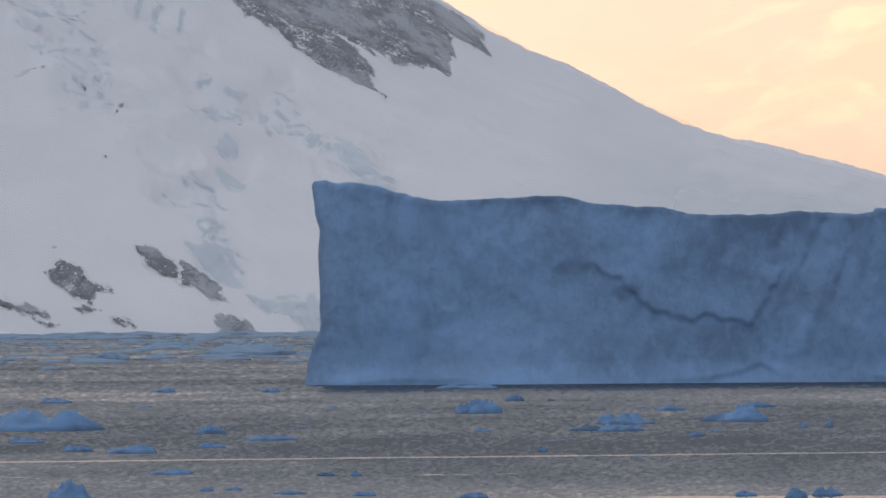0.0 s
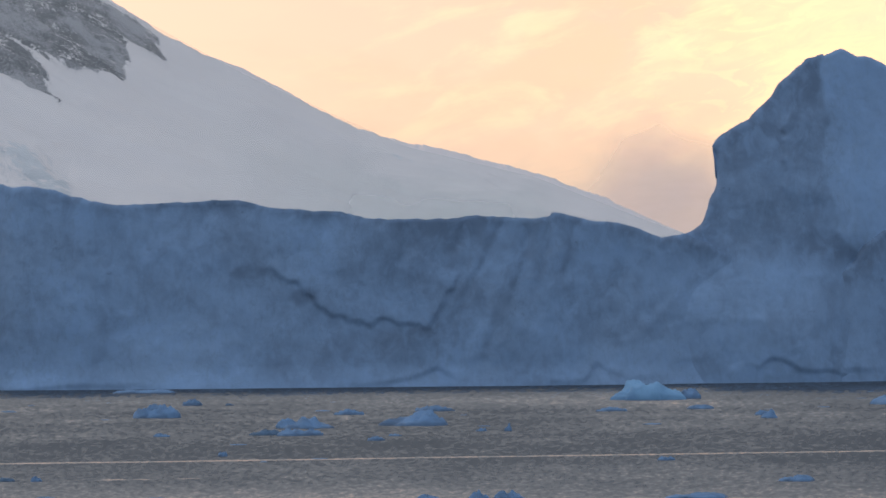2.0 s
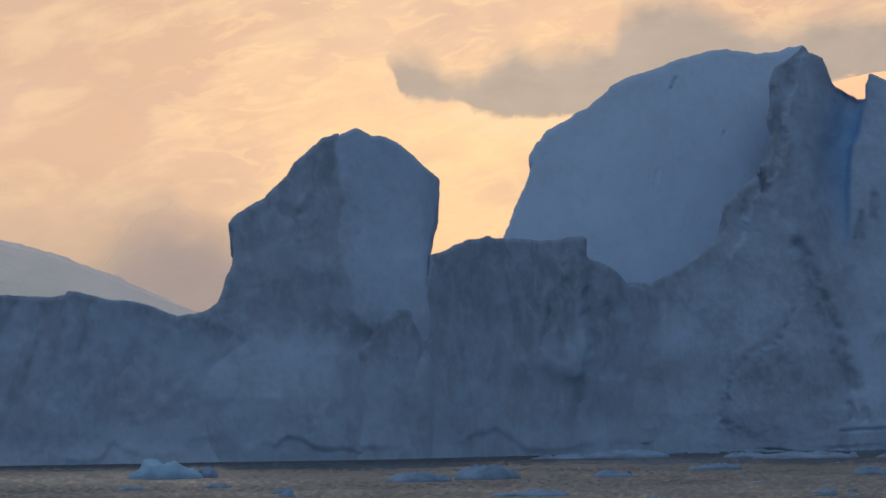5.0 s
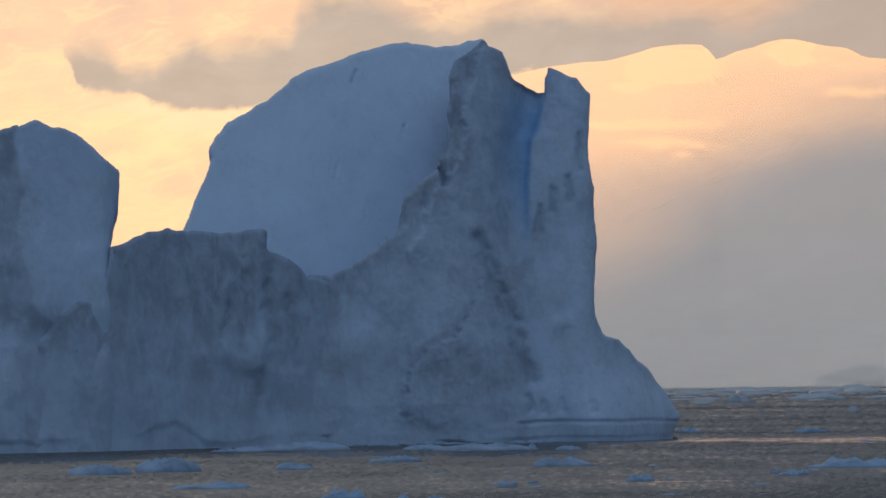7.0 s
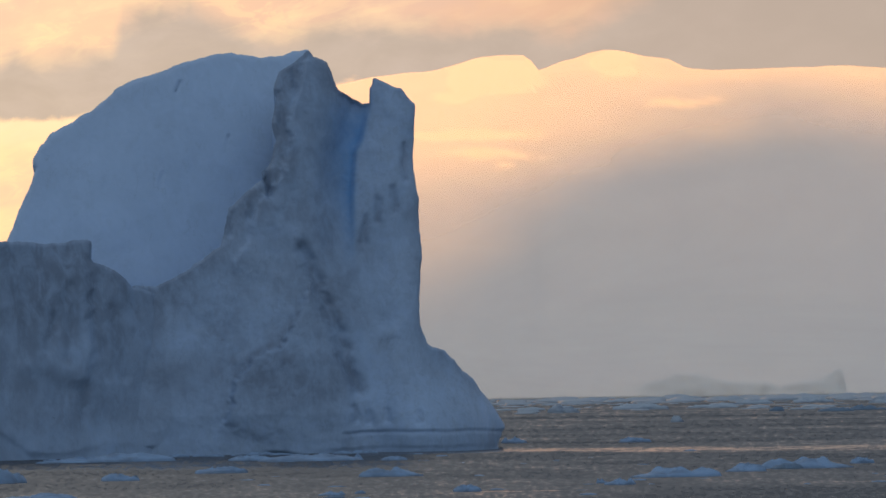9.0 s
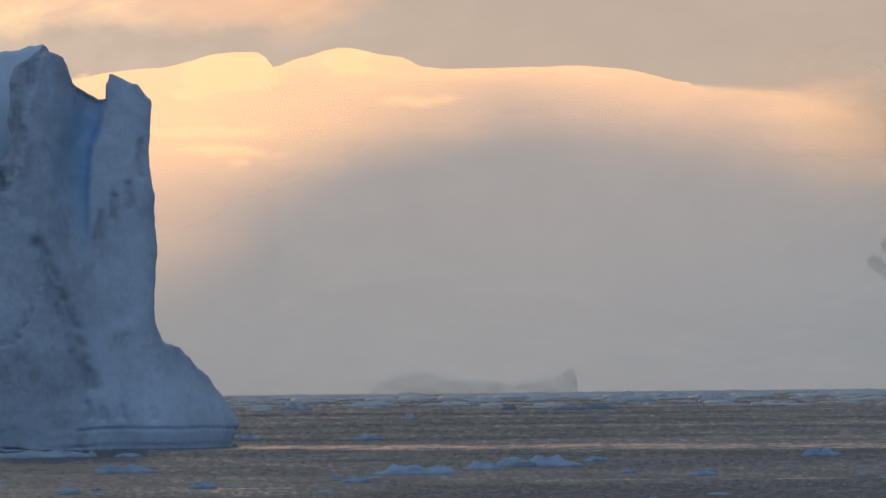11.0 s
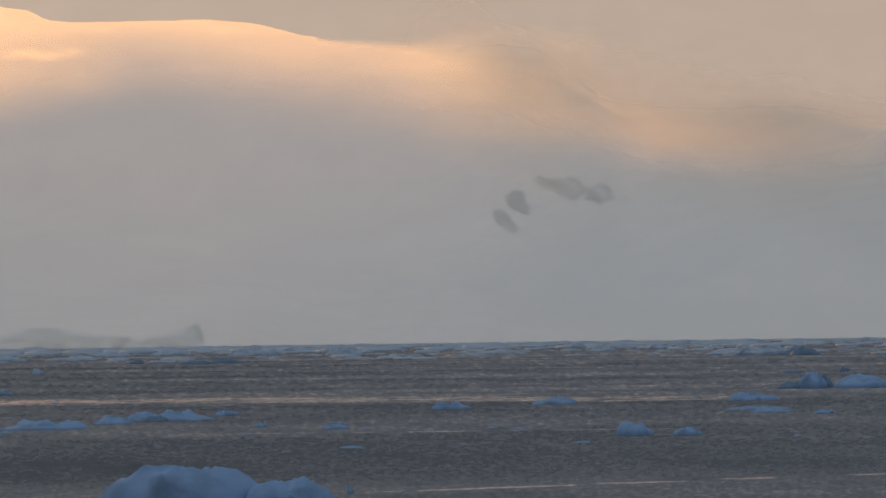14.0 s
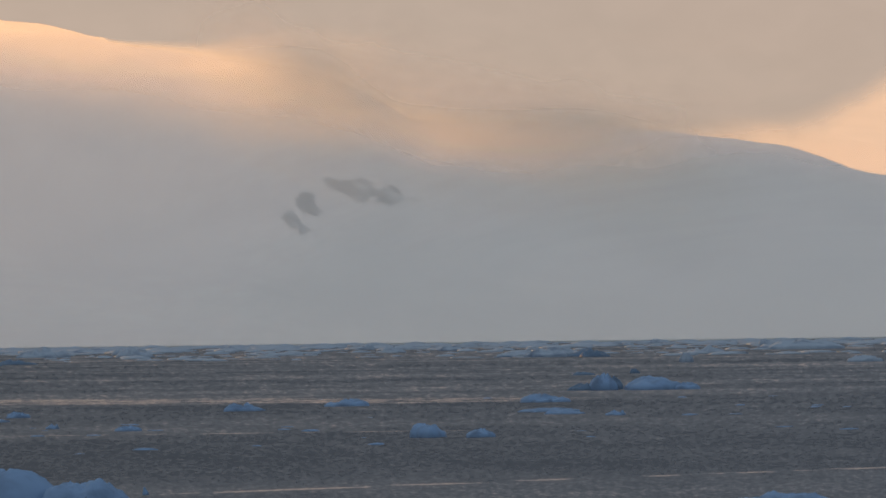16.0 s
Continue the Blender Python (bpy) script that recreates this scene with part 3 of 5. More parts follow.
# the long low rampart
face_y = bow_of([(-80, 391.5), (-75.2, 389.0), (-71.3, 386.3), (-50, 387.5), (-24, 391), (-10, 396), (0, 399), (5, 402), (14, 411)], 1.5)
rampart_crest = [(-74.29, 18.96), (-73.77, 19.15), (-72.60, 19.26), (-71.70, 19.04), (-69.33, 18.86), (-68.27, 18.75), (-66.95, 18.37), (-65.11, 17.83), (-64.05, 17.45), (-61.94, 17.22), (-59.84, 17.15), (-57.73, 17.24),
                 (-55.10, 17.43), (-53.00, 17.52), (-50.90, 17.45), (-48.81, 17.12), (-46.73, 16.69), (-43.60, 16.51), (-40.47, 16.23), (-38.39, 15.69), (-36.82, 15.57), (-34.22, 15.61), (-32.13, 15.54), (-30.56, 15.64),
                 (-28.47, 15.94), (-26.91, 15.78), (-24.82, 15.66), (-22.74, 15.65), (-21.61, 15.76), (-21.45, 16.13), (-20.16, 15.97), (-17.57, 15.44), (-15.49, 15.22), (-13.41, 14.58), (-12.10, 13.94), (-11.42, 13.68),
                 (-10.27, 13.89), (-9.22, 14.15),
                 (-7, 13.2), (-4, 11.4), (0, 8.6), (5, 5.0), (10, 1.5)]
FLAKE = [(-48.80, 10.86), (-47.76, 10.96), (-46.46, 10.74), (-44.90, 9.42), (-43.60, 8.46), (-42.56, 7.15), (-41.78, 6.72), (-40.48, 6.45), (-38.40, 6.17), (-36.31, 6.16), (-34.75, 5.62), (-32.93, 5.14),
         (-32.25, 5.40), (-31.89, 6.81), (-31.10, 8.38), (-30.32, 9.95), (-29.79, 11.00)]
lean_left = line_of([(-3, -0.9), (-0.0, -0.58), (1.6, -0.33), (3.7, 0.31), (5.0, 1.28), (5.8, 1.53), (7.4, 1.32), (9.5, 1.31), (10.8, 1.17), (12.1, 1.03), (13.2, 1.15), (14.7, 1.20), (16.1, 0.61), (17.7, 0.34), (19.0, 0.00)])


FLAKE = [tuple(p) for p in broken_line(FLAKE, 0.35, 71, 1.1)]
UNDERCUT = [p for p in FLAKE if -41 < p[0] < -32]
RUNS = [[(-26.0, 15.7), (-27.2, 12.5), (-29.0, 9.5), (-30.3, 6.0)], [(-23.2, 15.6), (-24.0, 12.0), (-25.2, 8.0), (-26.6, 4.5)], [(-21.6, 15.9), (-22.0, 12.5), (-23.0, 8.5)],
        [(-19.0, 15.6), (-19.6, 12.8), (-20.4, 10.5)], [(-34.5, 15.5), (-34.9, 13.2), (-35.6, 11.6)], [(-53.5, 17.4), (-53.8, 14.8)], [(-66.0, 18.0), (-66.5, 14.8), (-66.2, 12.8)],
        [(-14.0, 14.6), (-14.8, 11.8), (-15.2, 9.4)], [(-26.3, 6.8), (-27.6, 3.2)], [(-29.4, 15.6), (-30.6, 12.6)]]


def runs(x, z, lines, wide):
    """How near a place lies to one of the gullies, from 0 to 1."""
    return np.max([groove(x, z, line, 1.0, wide) for line in lines], axis=0)


def rampart_carve(x, z):
    out = crease(x, z, FLAKE, 0.3, 6.0, 1, 0.12)
    out = out + crease(x, z, [(-30.2, 1.2), (-27.5, 6.0), (-26.0, 11.0), (-25.0, 14.5)], 0.18, 2.5, -1, 0.4)
    out = out + crease(x, z, [(-22.5, 4.0), (-21.8, 9.0), (-21.6, 15.5)], 0.18, 2.2, -1, 0.3)
    out = out + crease(x, z, [(-16, 3.5), (-13, 5.5), (-9.5, 9.5)], 0.15, 3.0, -1, 0.4)
    out = out - 0.14 * runs(x, z, RUNS, 0.35)
    out = out - notch(x, z, [(-73, 0.15), (-60, 0.25), (-50, 0.1), (-37, 0.3), (-34.8, 0.8), (-32.3, 2.0), (-30.3, 1.0), (-29.4, 0.8), (-24, 0.6), (-18.5, 0.5),
                             (-17.4, 1.8), (-16.6, 1.2), (-14.5, 0.9), (-8.2, 0.8), (-7.2, 1.1), (-5.1, 1.1), (-4.0, 2.0), (-3.2, 2.2), (-2.5, 1.6), (-1.7, 2.4), (-1.0, 2.3), (0.2, 1.2), (9, 0.9)], 0.28)
    return out + 1.2 * smooth(z, 2.2, -2) * smooth(x, -77, -70) * smooth(x, -3, -14)


# shade beneath the broken flake is put into the colour, beside dirtier runs
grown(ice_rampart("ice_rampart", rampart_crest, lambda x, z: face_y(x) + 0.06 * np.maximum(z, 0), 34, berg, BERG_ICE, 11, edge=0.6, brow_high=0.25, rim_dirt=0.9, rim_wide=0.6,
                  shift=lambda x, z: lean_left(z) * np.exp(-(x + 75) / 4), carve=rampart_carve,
                  stain_shade=lambda x, z: 0.28 * runs(x, z, RUNS, 0.5) + 0.55 * groove(x, z + 0.3, UNDERCUT, 1.0, 0.4) * smooth(fbm(x * 0.5, 2.0, z * 0.5, 4, 15), -0.25, 0.3) + 0.35 * spot(x, z, -36, 3.6, 6.5, 2.0) + 0.8 * spot(x, z, -44.6, 8.5, 1.7, 1.0) + 0.5 * spot(x, z, -49.5, 10.8, 2.0, 0.7) - 0.9 * spot(x, z, -10.5, 2.3, 5.0, 1.8) - 0.35 * spot(x, z, -57, 4.5, 5, 3) + 0.35 * smooth(x, -50, -28) * smooth(x, -9, -22) * smooth(z, 3, 12) - 0.35 * smooth(x, -62, -66) - 0.05 * smooth(z, 5, 1)))

# the tower
tower_y = bow_of([(-13, 396.6), (-8, 396.5), (-4, 396.8), (0, 397.9), (4, 399.2), (8, 400.6), (13, 402.4), (14.5, 408), (17, 415)], 1.0)
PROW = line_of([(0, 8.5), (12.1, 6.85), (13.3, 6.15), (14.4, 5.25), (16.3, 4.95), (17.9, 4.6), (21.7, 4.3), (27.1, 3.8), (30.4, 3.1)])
tower_crest = [(-12.6, 9.0), (-11.28, 13.82), (-9.29, 14.06), (-8.32, 14.47), (-7.73, 15.01), (-7.08, 16.51), (-6.80, 17.53), (-6.31, 18.39), (-6.15, 19.03), (-6.14, 20.38), (-6.23, 21.74), (-6.60, 22.28), (-6.22, 23.15),
               (-4.49, 24.33), (-3.14, 24.98), (-1.89, 26.34), (-0.96, 27.15), (-0.30, 28.35), (1.34, 29.88), (2.43, 30.75), (3.19, 30.92), (3.96, 31.31), (4.06, 31.04), (4.89, 31.44), (5.82, 31.89),
               (6.80, 31.30), (7.23, 31.08), (8.60, 31.05), (9.70, 30.52), (10.79, 29.66), (11.66, 28.79), (12.70, 27.92), (13.95, 27.11), (13.86, 25.75), (13.46, 24.57), (13.18, 23.15), (12.81, 21.74),
               (12.78, 20.37), (12.87, 19.44),
               (15.0, 18.6), (16.5, 17.5), (17.0, 5.0)]
# coloured darker left of the prow and at the top left, paler right of it
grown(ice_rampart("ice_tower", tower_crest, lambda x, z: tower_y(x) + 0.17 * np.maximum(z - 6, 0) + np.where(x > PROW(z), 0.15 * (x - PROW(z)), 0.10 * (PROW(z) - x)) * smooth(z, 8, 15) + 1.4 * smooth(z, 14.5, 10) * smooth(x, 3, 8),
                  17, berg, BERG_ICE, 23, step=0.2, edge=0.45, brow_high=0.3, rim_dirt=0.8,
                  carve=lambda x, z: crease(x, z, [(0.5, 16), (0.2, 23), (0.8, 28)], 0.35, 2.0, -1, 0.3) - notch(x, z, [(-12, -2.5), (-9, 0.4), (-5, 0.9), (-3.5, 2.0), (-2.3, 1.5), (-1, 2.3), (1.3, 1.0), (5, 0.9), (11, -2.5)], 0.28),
                  stain_shade=lambda x, z: (0.5 - 1.3 * smooth(x - PROW(z) + 0.5 * fbm(x * 0.4, 1, z * 0.4, 3, 9), -0.3, 0.4)) * smooth(z, 10.3, 12.2) + 0.5 * smooth(z, 25.5, 29) * smooth(x, 4.0, 3.0)))

# the flat-topped block in front, and the low saddle beside it
block_y = bow_of([(-4, 402), (2, 400.0), (5, 400.2), (8, 400.9), (12, 403.2), (20, 411.5), (28.9, 418.2), (31, 419.9), (34, 422.2), (38, 425.5), (46, 432)], 2.5)
block_crest = [(-3.0, 2.0), (0.0, 5.0), (3.0, 8.5), (5.6, 10.6), (6.83, 11.65), (7.10, 12.24), (7.76, 13.20), (8.59, 13.90), (9.52, 14.33), (10.50, 14.28), (11.61, 14.50), (12.00, 15.15), (12.37, 17.33), (12.85, 19.47), (13.65, 19.71), (15.20, 20.74),
               (16.75, 21.23), (17.68, 21.32), (18.56, 21.62), (19.43, 21.37), (20.13, 21.34), (21.74, 21.36), (24.06, 21.34), (25.81, 21.42), (26.98, 21.55), (28.81, 21.69), (28.68, 20.96), (28.54, 19.83),
               (29.29, 19.27), (30.18, 19.11), (31.05, 18.72), (31.92, 18.15), (32.78, 17.47), (33.13, 17.02), (34.24, 16.91), (35.71, 16.46), (38.06, 15.32), (46, 14.0)]
SHOULDER = line_of([(6.8, 11.7), (7.8, 13.2), (9.5, 14.3), (11.6, 14.5), (12.4, 17.3), (12.85, 19.5)])


BLOCK_RUNS = [[(26.3, 17.0), (26.2, 13.7), (26.1, 9.6)], [(28.4, 19.6), (29.0, 14.0), (29.6, 10.2), (30.3, 8.0)], [(33.0, 16.8), (33.4, 14.5)], [(24.6, 14.0), (24.3, 10.8)],
              [(30.9, 14.8), (31.2, 11.5), (32.0, 8.0)], [(35.8, 15.8), (36.4, 13.6), (36.0, 11.8)], [(37.2, 12.0), (37.4, 8.5)], [(28.0, 7.0), (27.6, 4.0)]]
PIN_RUNS = [[(47.3, 29.3), (47.5, 26.3)], [(43.6, 25.0), (43.4, 22.4)], [(45.2, 26.4), (45.5, 24.2)], [(48.6, 36.8), (49.2, 34.4), (48.9, 32.6)], [(60.6, 27.0), (60.8, 24.6)], [(59.0, 25.8), (58.8, 23.8)],
            [(57.5, 24.0), (57.4, 21.5)], [(61.8, 31.5), (62.0, 28.0)], [(50.4, 40.0), (50.6, 37.6)], [(57.0, 4.0), (57.4, 3.1)], [(59.0, 4.2), (59.2, 3.2)], [(62.0, 3.9), (62.2, 3.1)], [(55.6, 4.6), (55.8, 3.2)]]


def block_carve(x, z):
    out = crease(x, z, [(27.5, 6), (28.6, 11), (28.9, 16), (28.4, 21)], 0.7, 5.0, 1, 0.5)
    out = out + crease(x, z, [(30.3, 8.0), (30.0, 9.2), (29.0, 10.3), (28.6, 13.5)], 0.35, 1.8, 1, 0.3) + crease(x, z, [(26.2, 9.7), (26.2, 13.7), (27.0, 18.0)], 0.25, 2.5, 1, 0.3)
    out = out - 0.3 * runs(x, z, BLOCK_RUNS, 0.5)
    return out - notch(x, z, [(1, -2.5), (5, 0.9), (8, 1.0), (14.6, 1.0), (15.4, 1.5), (16.7, 2.0), (19.2, 2.5), (21.0, 1.6), (22.3, 0.8), (26, 0.7), (30, 1.1), (35.7, 1.5), (38.0, 2.1), (40.8, 0.9), (46, 0.6)], 0.26)


# shade below the left shoulder is painted into the ice; gullies are darker too
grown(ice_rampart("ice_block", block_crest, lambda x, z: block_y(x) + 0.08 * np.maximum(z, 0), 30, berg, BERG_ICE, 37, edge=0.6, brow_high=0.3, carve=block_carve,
                  stain_shade=lambda x, z: (0.12 + 0.2 * smooth(z, 9, 15)) * smooth(x, 36, 29) + 0.3 * runs(x, z, BLOCK_RUNS, 0.6) - 0.3 * smooth(z, 5, 1) - 0.35 * spot(x, z, 17, 5, 3.5, 2.5) + 0.9 * smooth(x, 13.2, 12.4) * smooth(z - SHOULDER(x), -3.2, -0.3) + 0.3 * smooth(x, 15, 12) * smooth(z, 7, 13)))

# the great smooth slab leaning back behind
slab_crest = [(20.4, 18.0), (21.34, 22.21), (21.97, 23.58), (22.48, 24.78), (23.11, 26.28), (23.88, 28.08), (24.46, 29.59), (24.65, 30.08), (24.31, 30.56), (24.45, 31.11), (24.83, 31.90), (25.09, 32.63), (25.57, 32.75),
              (26.32, 33.85), (27.24, 34.34), (28.77, 35.19), (29.39, 35.69), (30.61, 36.30), (32.17, 37.53), (32.98, 38.28), (33.24, 38.65), (34.04, 39.02), (35.03, 39.58), (36.82, 40.14), (38.48, 40.65),
              (40.10, 41.46), (42.40, 42.09), (44.88, 42.67), (46.18, 42.80), (46.72, 42.55), (48.26, 42.43), (49.05, 42.19), (50.41, 42.38), (51.78, 42.45), (52.92, 42.96), (54.49, 43.22), (56.5, 36.0)]
grown(ice_rampart("ice_slab", slab_crest, lambda x, z: 434 + 0.34 * np.maximum(z, 0) + 0.1 * (x - 40), 20, berg, SMOOTH_ICE, 51, rough=0.35, edge=0.5,
                  carve=lambda x, z: crease(x, z, [(33, 20), (40, 30), (44, 40)], 0.15, 6, 1, 1.8) - groove(x, z, [(39.8, 38.1), (40.0, 39.5)], 0.35, 0.10) - groove(x, z, [(45.2, 32.5), (45.4, 33.6)], 0.3, 0.10) - groove(x, z, [(31.9, 27.7), (31.9, 29.0)], 0.25, 0.12)
                  - groove(x, z, [(37.7, 27.7), (37.9, 29.6)], 0.25, 0.12) + crease(x, z, [(28, 24), (33, 31), (36, 36)], 0.15, 5, -1, 1.8),
                  stain_shade=lambda x, z: np.full(x.shape, -0.25)))

# the rough pinnacle, the narrow spire beside its cleft and the sloping foot
pin_crest = [(31.0, 9.0), (32.4, 16.9), (33.53, 17.14), (34.73, 17.06), (35.59, 17.11), (36.28, 17.39), (37.62, 18.01), (39.07, 18.80), (39.65, 19.37), (40.82, 20.05), (42.39, 21.19), (42.70, 22.34), (43.03, 23.79), (43.35, 25.07),
             (44.39, 26.10), (45.55, 26.95), (46.77, 27.97), (46.85, 28.79), (47.55, 29.48), (48.10, 30.87), (48.37, 32.15), (48.01, 33.62), (48.34, 35.08), (48.50, 36.55), (48.30, 37.43), (48.92, 39.19),
             (49.62, 39.64), (51.01, 40.65), (52.07, 41.56), (52.46, 40.73), (53.06, 40.63), (53.96, 40.29), (54.48, 39.24)]
spire_crest = [(55.15, 37.48), (56.00, 37.03), (57.09, 36.46), (57.82, 36.00), (58.62, 35.99),
             (58.45, 37.53), (58.81, 38.11), (58.88, 38.82), (59.76, 38.31), (60.86, 37.63), (61.77, 37.46), (62.36, 36.59), (63.21, 35.84), (63.09, 34.53), (62.85, 33.05), (62.94, 32.17), (62.65, 31.28),
             (62.76, 29.22), (63.00, 27.46), (63.19, 25.99), (63.13, 24.52), (63.29, 22.18), (63.38, 19.84), (63.08, 18.38), (62.87, 16.34), (62.73, 14.31), (62.80, 13.15), (63.25, 11.98), (63.59, 11.11)]
foot_crest = [(64.14, 10.70), (65.45, 10.41), (66.08, 9.65), (66.73, 9.24), (67.47, 8.19), (68.86, 7.30), (69.60, 6.30), (70.56, 5.24), (71.42, 4.05), (72.42, 2.74), (72.46, 2.27),
             (72.1, 1.8), (71.6, 0.6), (71.4, -1.5)]
pin_y = bow_of([(28, 420.2), (31, 421.0), (33, 421.9), (36, 423.2), (40, 424.2), (44, 424.6), (50, 423.5), (54, 424.5), (58, 426), (61, 424.8), (64, 426), (68, 429), (72.5, 436)], 1.5)
GULLY = [tuple(p) for p in broken_line([(50.7, 20.7), (51.9, 18.5), (52.6, 15.8), (53.7, 13.3), (54.8, 10.8), (55.3, 8.6), (56.3, 6.6)], 0.4, 73, 1.2)]
CLEFT = line_of([(0, 56.2), (20, 56.2), (25.7, 56.25), (28.7, 56.5), (31, 56.8), (32.2, 57.5), (36, 58.5)])
ledges = line_of([(-3, 1.0), (0.42, 1.0), (0.55, 0.4), (1.75, 0.4), (1.88, 1.2), (2.08, 1.2), (2.2, 0.0), (60, 0.0)])


def pin_carve(x, z):
    out = -groove(x, z, GULLY, 0.8, 0.8) - groove(x, z, [(47.3, 29.2), (47.5, 26.4)], 0.6, 0.3)
    out = out + crease(x, z, [(42.0, 2.0), (43.6, 7.9), (44.5, 9.0), (45.3, 9.9), (47.9, 11.0), (50.0, 13.9), (51.6, 17.5)], 0.7, 6.0, -1, 0.25)
    out = out + crease(x, z, [(47.6, 27), (49.8, 29.8), (49.6, 33.6), (50.6, 37.0), (52.6, 41.5)], 0.6, 3.5, -1, 0.3)
    out = out + crease(x, z, [(43.5, 18), (45.0, 22), (46.6, 26), (49.0, 28.5)], 0.5, 3.5, -1, 0.3)
    out = out - 0.3 * runs(x, z, PIN_RUNS, 0.35)
    trough = smooth(z, 16, 27)
    out = out - trough * (1.9 * np.exp(-((x - CLEFT(z) + 1.6) / 2.1) ** 2)) + trough * 0.5 * smooth(x - CLEFT(z), -0.3, 0.3) * np.exp(-np.maximum(x - CLEFT(z), 0) / 3)
    shelf = smooth(x, 54.2, 54.8)
    out = out - 0.18 * shelf * ledges(z + 0.12 * fbm(x * 0.4, 3.0, 0, 3, 12))
    return out - (1 - shelf) * notch(x, z, [(28, 0.8), (35.7, 1.2), (38.0, 1.6), (40.8, 0.8), (50, 0.35), (60, 0.3)], 0.9)


# darker along gully, flake and runs, at the upper left and wet foot
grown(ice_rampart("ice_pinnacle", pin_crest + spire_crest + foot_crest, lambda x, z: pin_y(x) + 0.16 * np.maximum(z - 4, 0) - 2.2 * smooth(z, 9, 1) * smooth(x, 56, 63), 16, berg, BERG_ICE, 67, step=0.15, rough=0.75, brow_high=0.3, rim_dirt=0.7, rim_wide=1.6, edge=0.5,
                  carve=pin_carve, stain_shade=lambda x, z: 0.5 * smooth(x, 52.5, 48) * smooth(z, 18, 30) + groove(x, z, GULLY, 0.75, 1.0) * smooth(fbm(x * 0.4, 2.0, z * 0.4, 4, 19), -0.5, 0.3) + groove(x, z - 0.2, [(43.6, 7.9), (44.5, 9.0), (45.3, 9.9), (47.9, 11.0), (50.0, 13.9)], 0.6, 0.4) + 0.45 * runs(x, z, PIN_RUNS, 0.5) + 0.42 * spot(x, z, 48.5, 6.5, 4.5, 3.5) - 0.35 * smooth(z, 7, 1) - 0.4 * smooth(x, 54, 58) - 0.15 * smooth(x, 56, 62) * smooth(z, 14, 6) + 0.5 * smooth(z, 2.2, 1.9) * smooth(x, 54, 55),
                  vein=lambda x, z: 0.9 * np.exp(-(np.maximum(CLEFT(z) - x, 0) / (1.2 + 0.22 * np.maximum(z - 25, 0))) ** 1.5) * smooth(x - CLEFT(z), 0.6, -0.3) * smooth(z, 17, 27) * smooth(z, 37.5, 33)))


# ---- mountains ----
class Land:
    """A snow slope that rises from the shore at r0 to a crest at r1 and falls away to r2, over a fan of directions."""

    def __init__(self, crest, r0, r1, r2, bend, rough, seed):
        self.crest, self.r0, self.r1, self.r2 = np.array(crest, float), r0, r1, r2
        self.bend, self.rough, self.seed = bend, rough, seed
        self.torn = ()

    def high(self, az):
        return EYE + self.r1 * np.tan(np.radians(np.interp(az, self.crest[:, 0], self.crest[:, 1])))

    def rise(self, v):
        v = np.clip(v, 0, 1)
        return (1 - self.bend) * v + self.bend * np.sin(v * math.pi / 2)

    def point(self, az, v):
        r = self.r0 + (self.r1 - self.r0) * v
        back = np.maximum(v - 1, 0)
        z = self.high(az) * self.rise(v) * (1 - 1.2 * back ** 1.5)
        z = z + 0.14 * self.rough * fbm(np.asarray(az) * 4, v * 8, 0, 5, self.seed + 3, 0.65) * smooth(v, 0.86, 1.0)
        x, y = r * np.sin(np.radians(az)), r * np.cos(np.radians(az))
        bumps = fbm(x * 0.006, y * 0.006, 0, 5, self.seed) + 0.35 * ridged(x * 0.012, y * 0.02, 0, 4, self.seed + 7)
        return x, y, z + bumps * self.rough * np.clip(v * (1 - v) * 4, 0.04, 1) * smooth(v, 0, 0.1) - 2.0 * smooth(v, 0.02, 0)

    def meet(self, az, el):
        """How far up the slope a line of sight at el degrees meets it."""
        v, up = np.linspace(0, 1, 240), np.empty_like(el)
        for i in range(len(az)):
            seen = (self.high(az[i, 0]) * self.rise(v) - EYE) / (self.r0 + (self.r1 - self.r0) * v)
            up[i] = np.interp(np.tan(np.radians(el[i])), np.maximum.accumulate(seen), v)
        return up

    def tear(self, a, x, y, z):
        """How badly the snow is torn by crevasses, and how far it has sunk there."""
        hurt = np.zeros(a.shape)
        el = np.degrees(np.arctan2(z - EYE, np.hypot(x, y)))
        for a0, e0, a1, e1, wide, much in self.torn:
            t = np.clip(((a - a0) * (a1 - a0) + (el - e0) * (e1 - e0)) / ((a1 - a0) ** 2 + (e1 - e0) ** 2), 0, 1)
            d = np.hypot(a - a0 - t * (a1 - a0), el - e0 - t * (e1 - e0)) + 0.25 * fbm(a * 1.5, el * 1.5, 0, 4, 41)
            hurt = np.maximum(hurt, much * smooth(d, wide, wide * 0.2))
        return hurt, 6.0 * hurt * (1.0 - ridged(x * 0.02 + z * 0.02, y * 0.01, z * 0.05, 3, 43))

    def slope(self, parent, near, n_az, n_v, torn=(), name="snow_slope", label=""):
        """The snow itself, meshed finely between the two directions near, and torn by crevasses where told."""
        az = np.concatenate([np.linspace(self.crest[0, 0], near[0], 60)[:-1], np.linspace(*near, n_az), np.linspace(near[1], self.crest[-1, 0], 60)[1:]])
        v = np.concatenate([np.linspace(0, 1, n_v), np.linspace(1.05, (self.r2 - self.r0) / (self.r1 - self.r0), 8)])
        a, b = np.meshgrid(az, v, indexing="ij")
        x, y, z = self.point(a, b)
        self.torn = torn
        hurt, sink = self.tear(a, x, y, z)
        z = z - sink * (b < 1)
        ob = mesh_object(name, np.stack([x, y, z], -1).reshape(-1, 3).tolist(), [f[::-1] for f in grid_faces(len(az), len(v))], SNOW, parent, label)
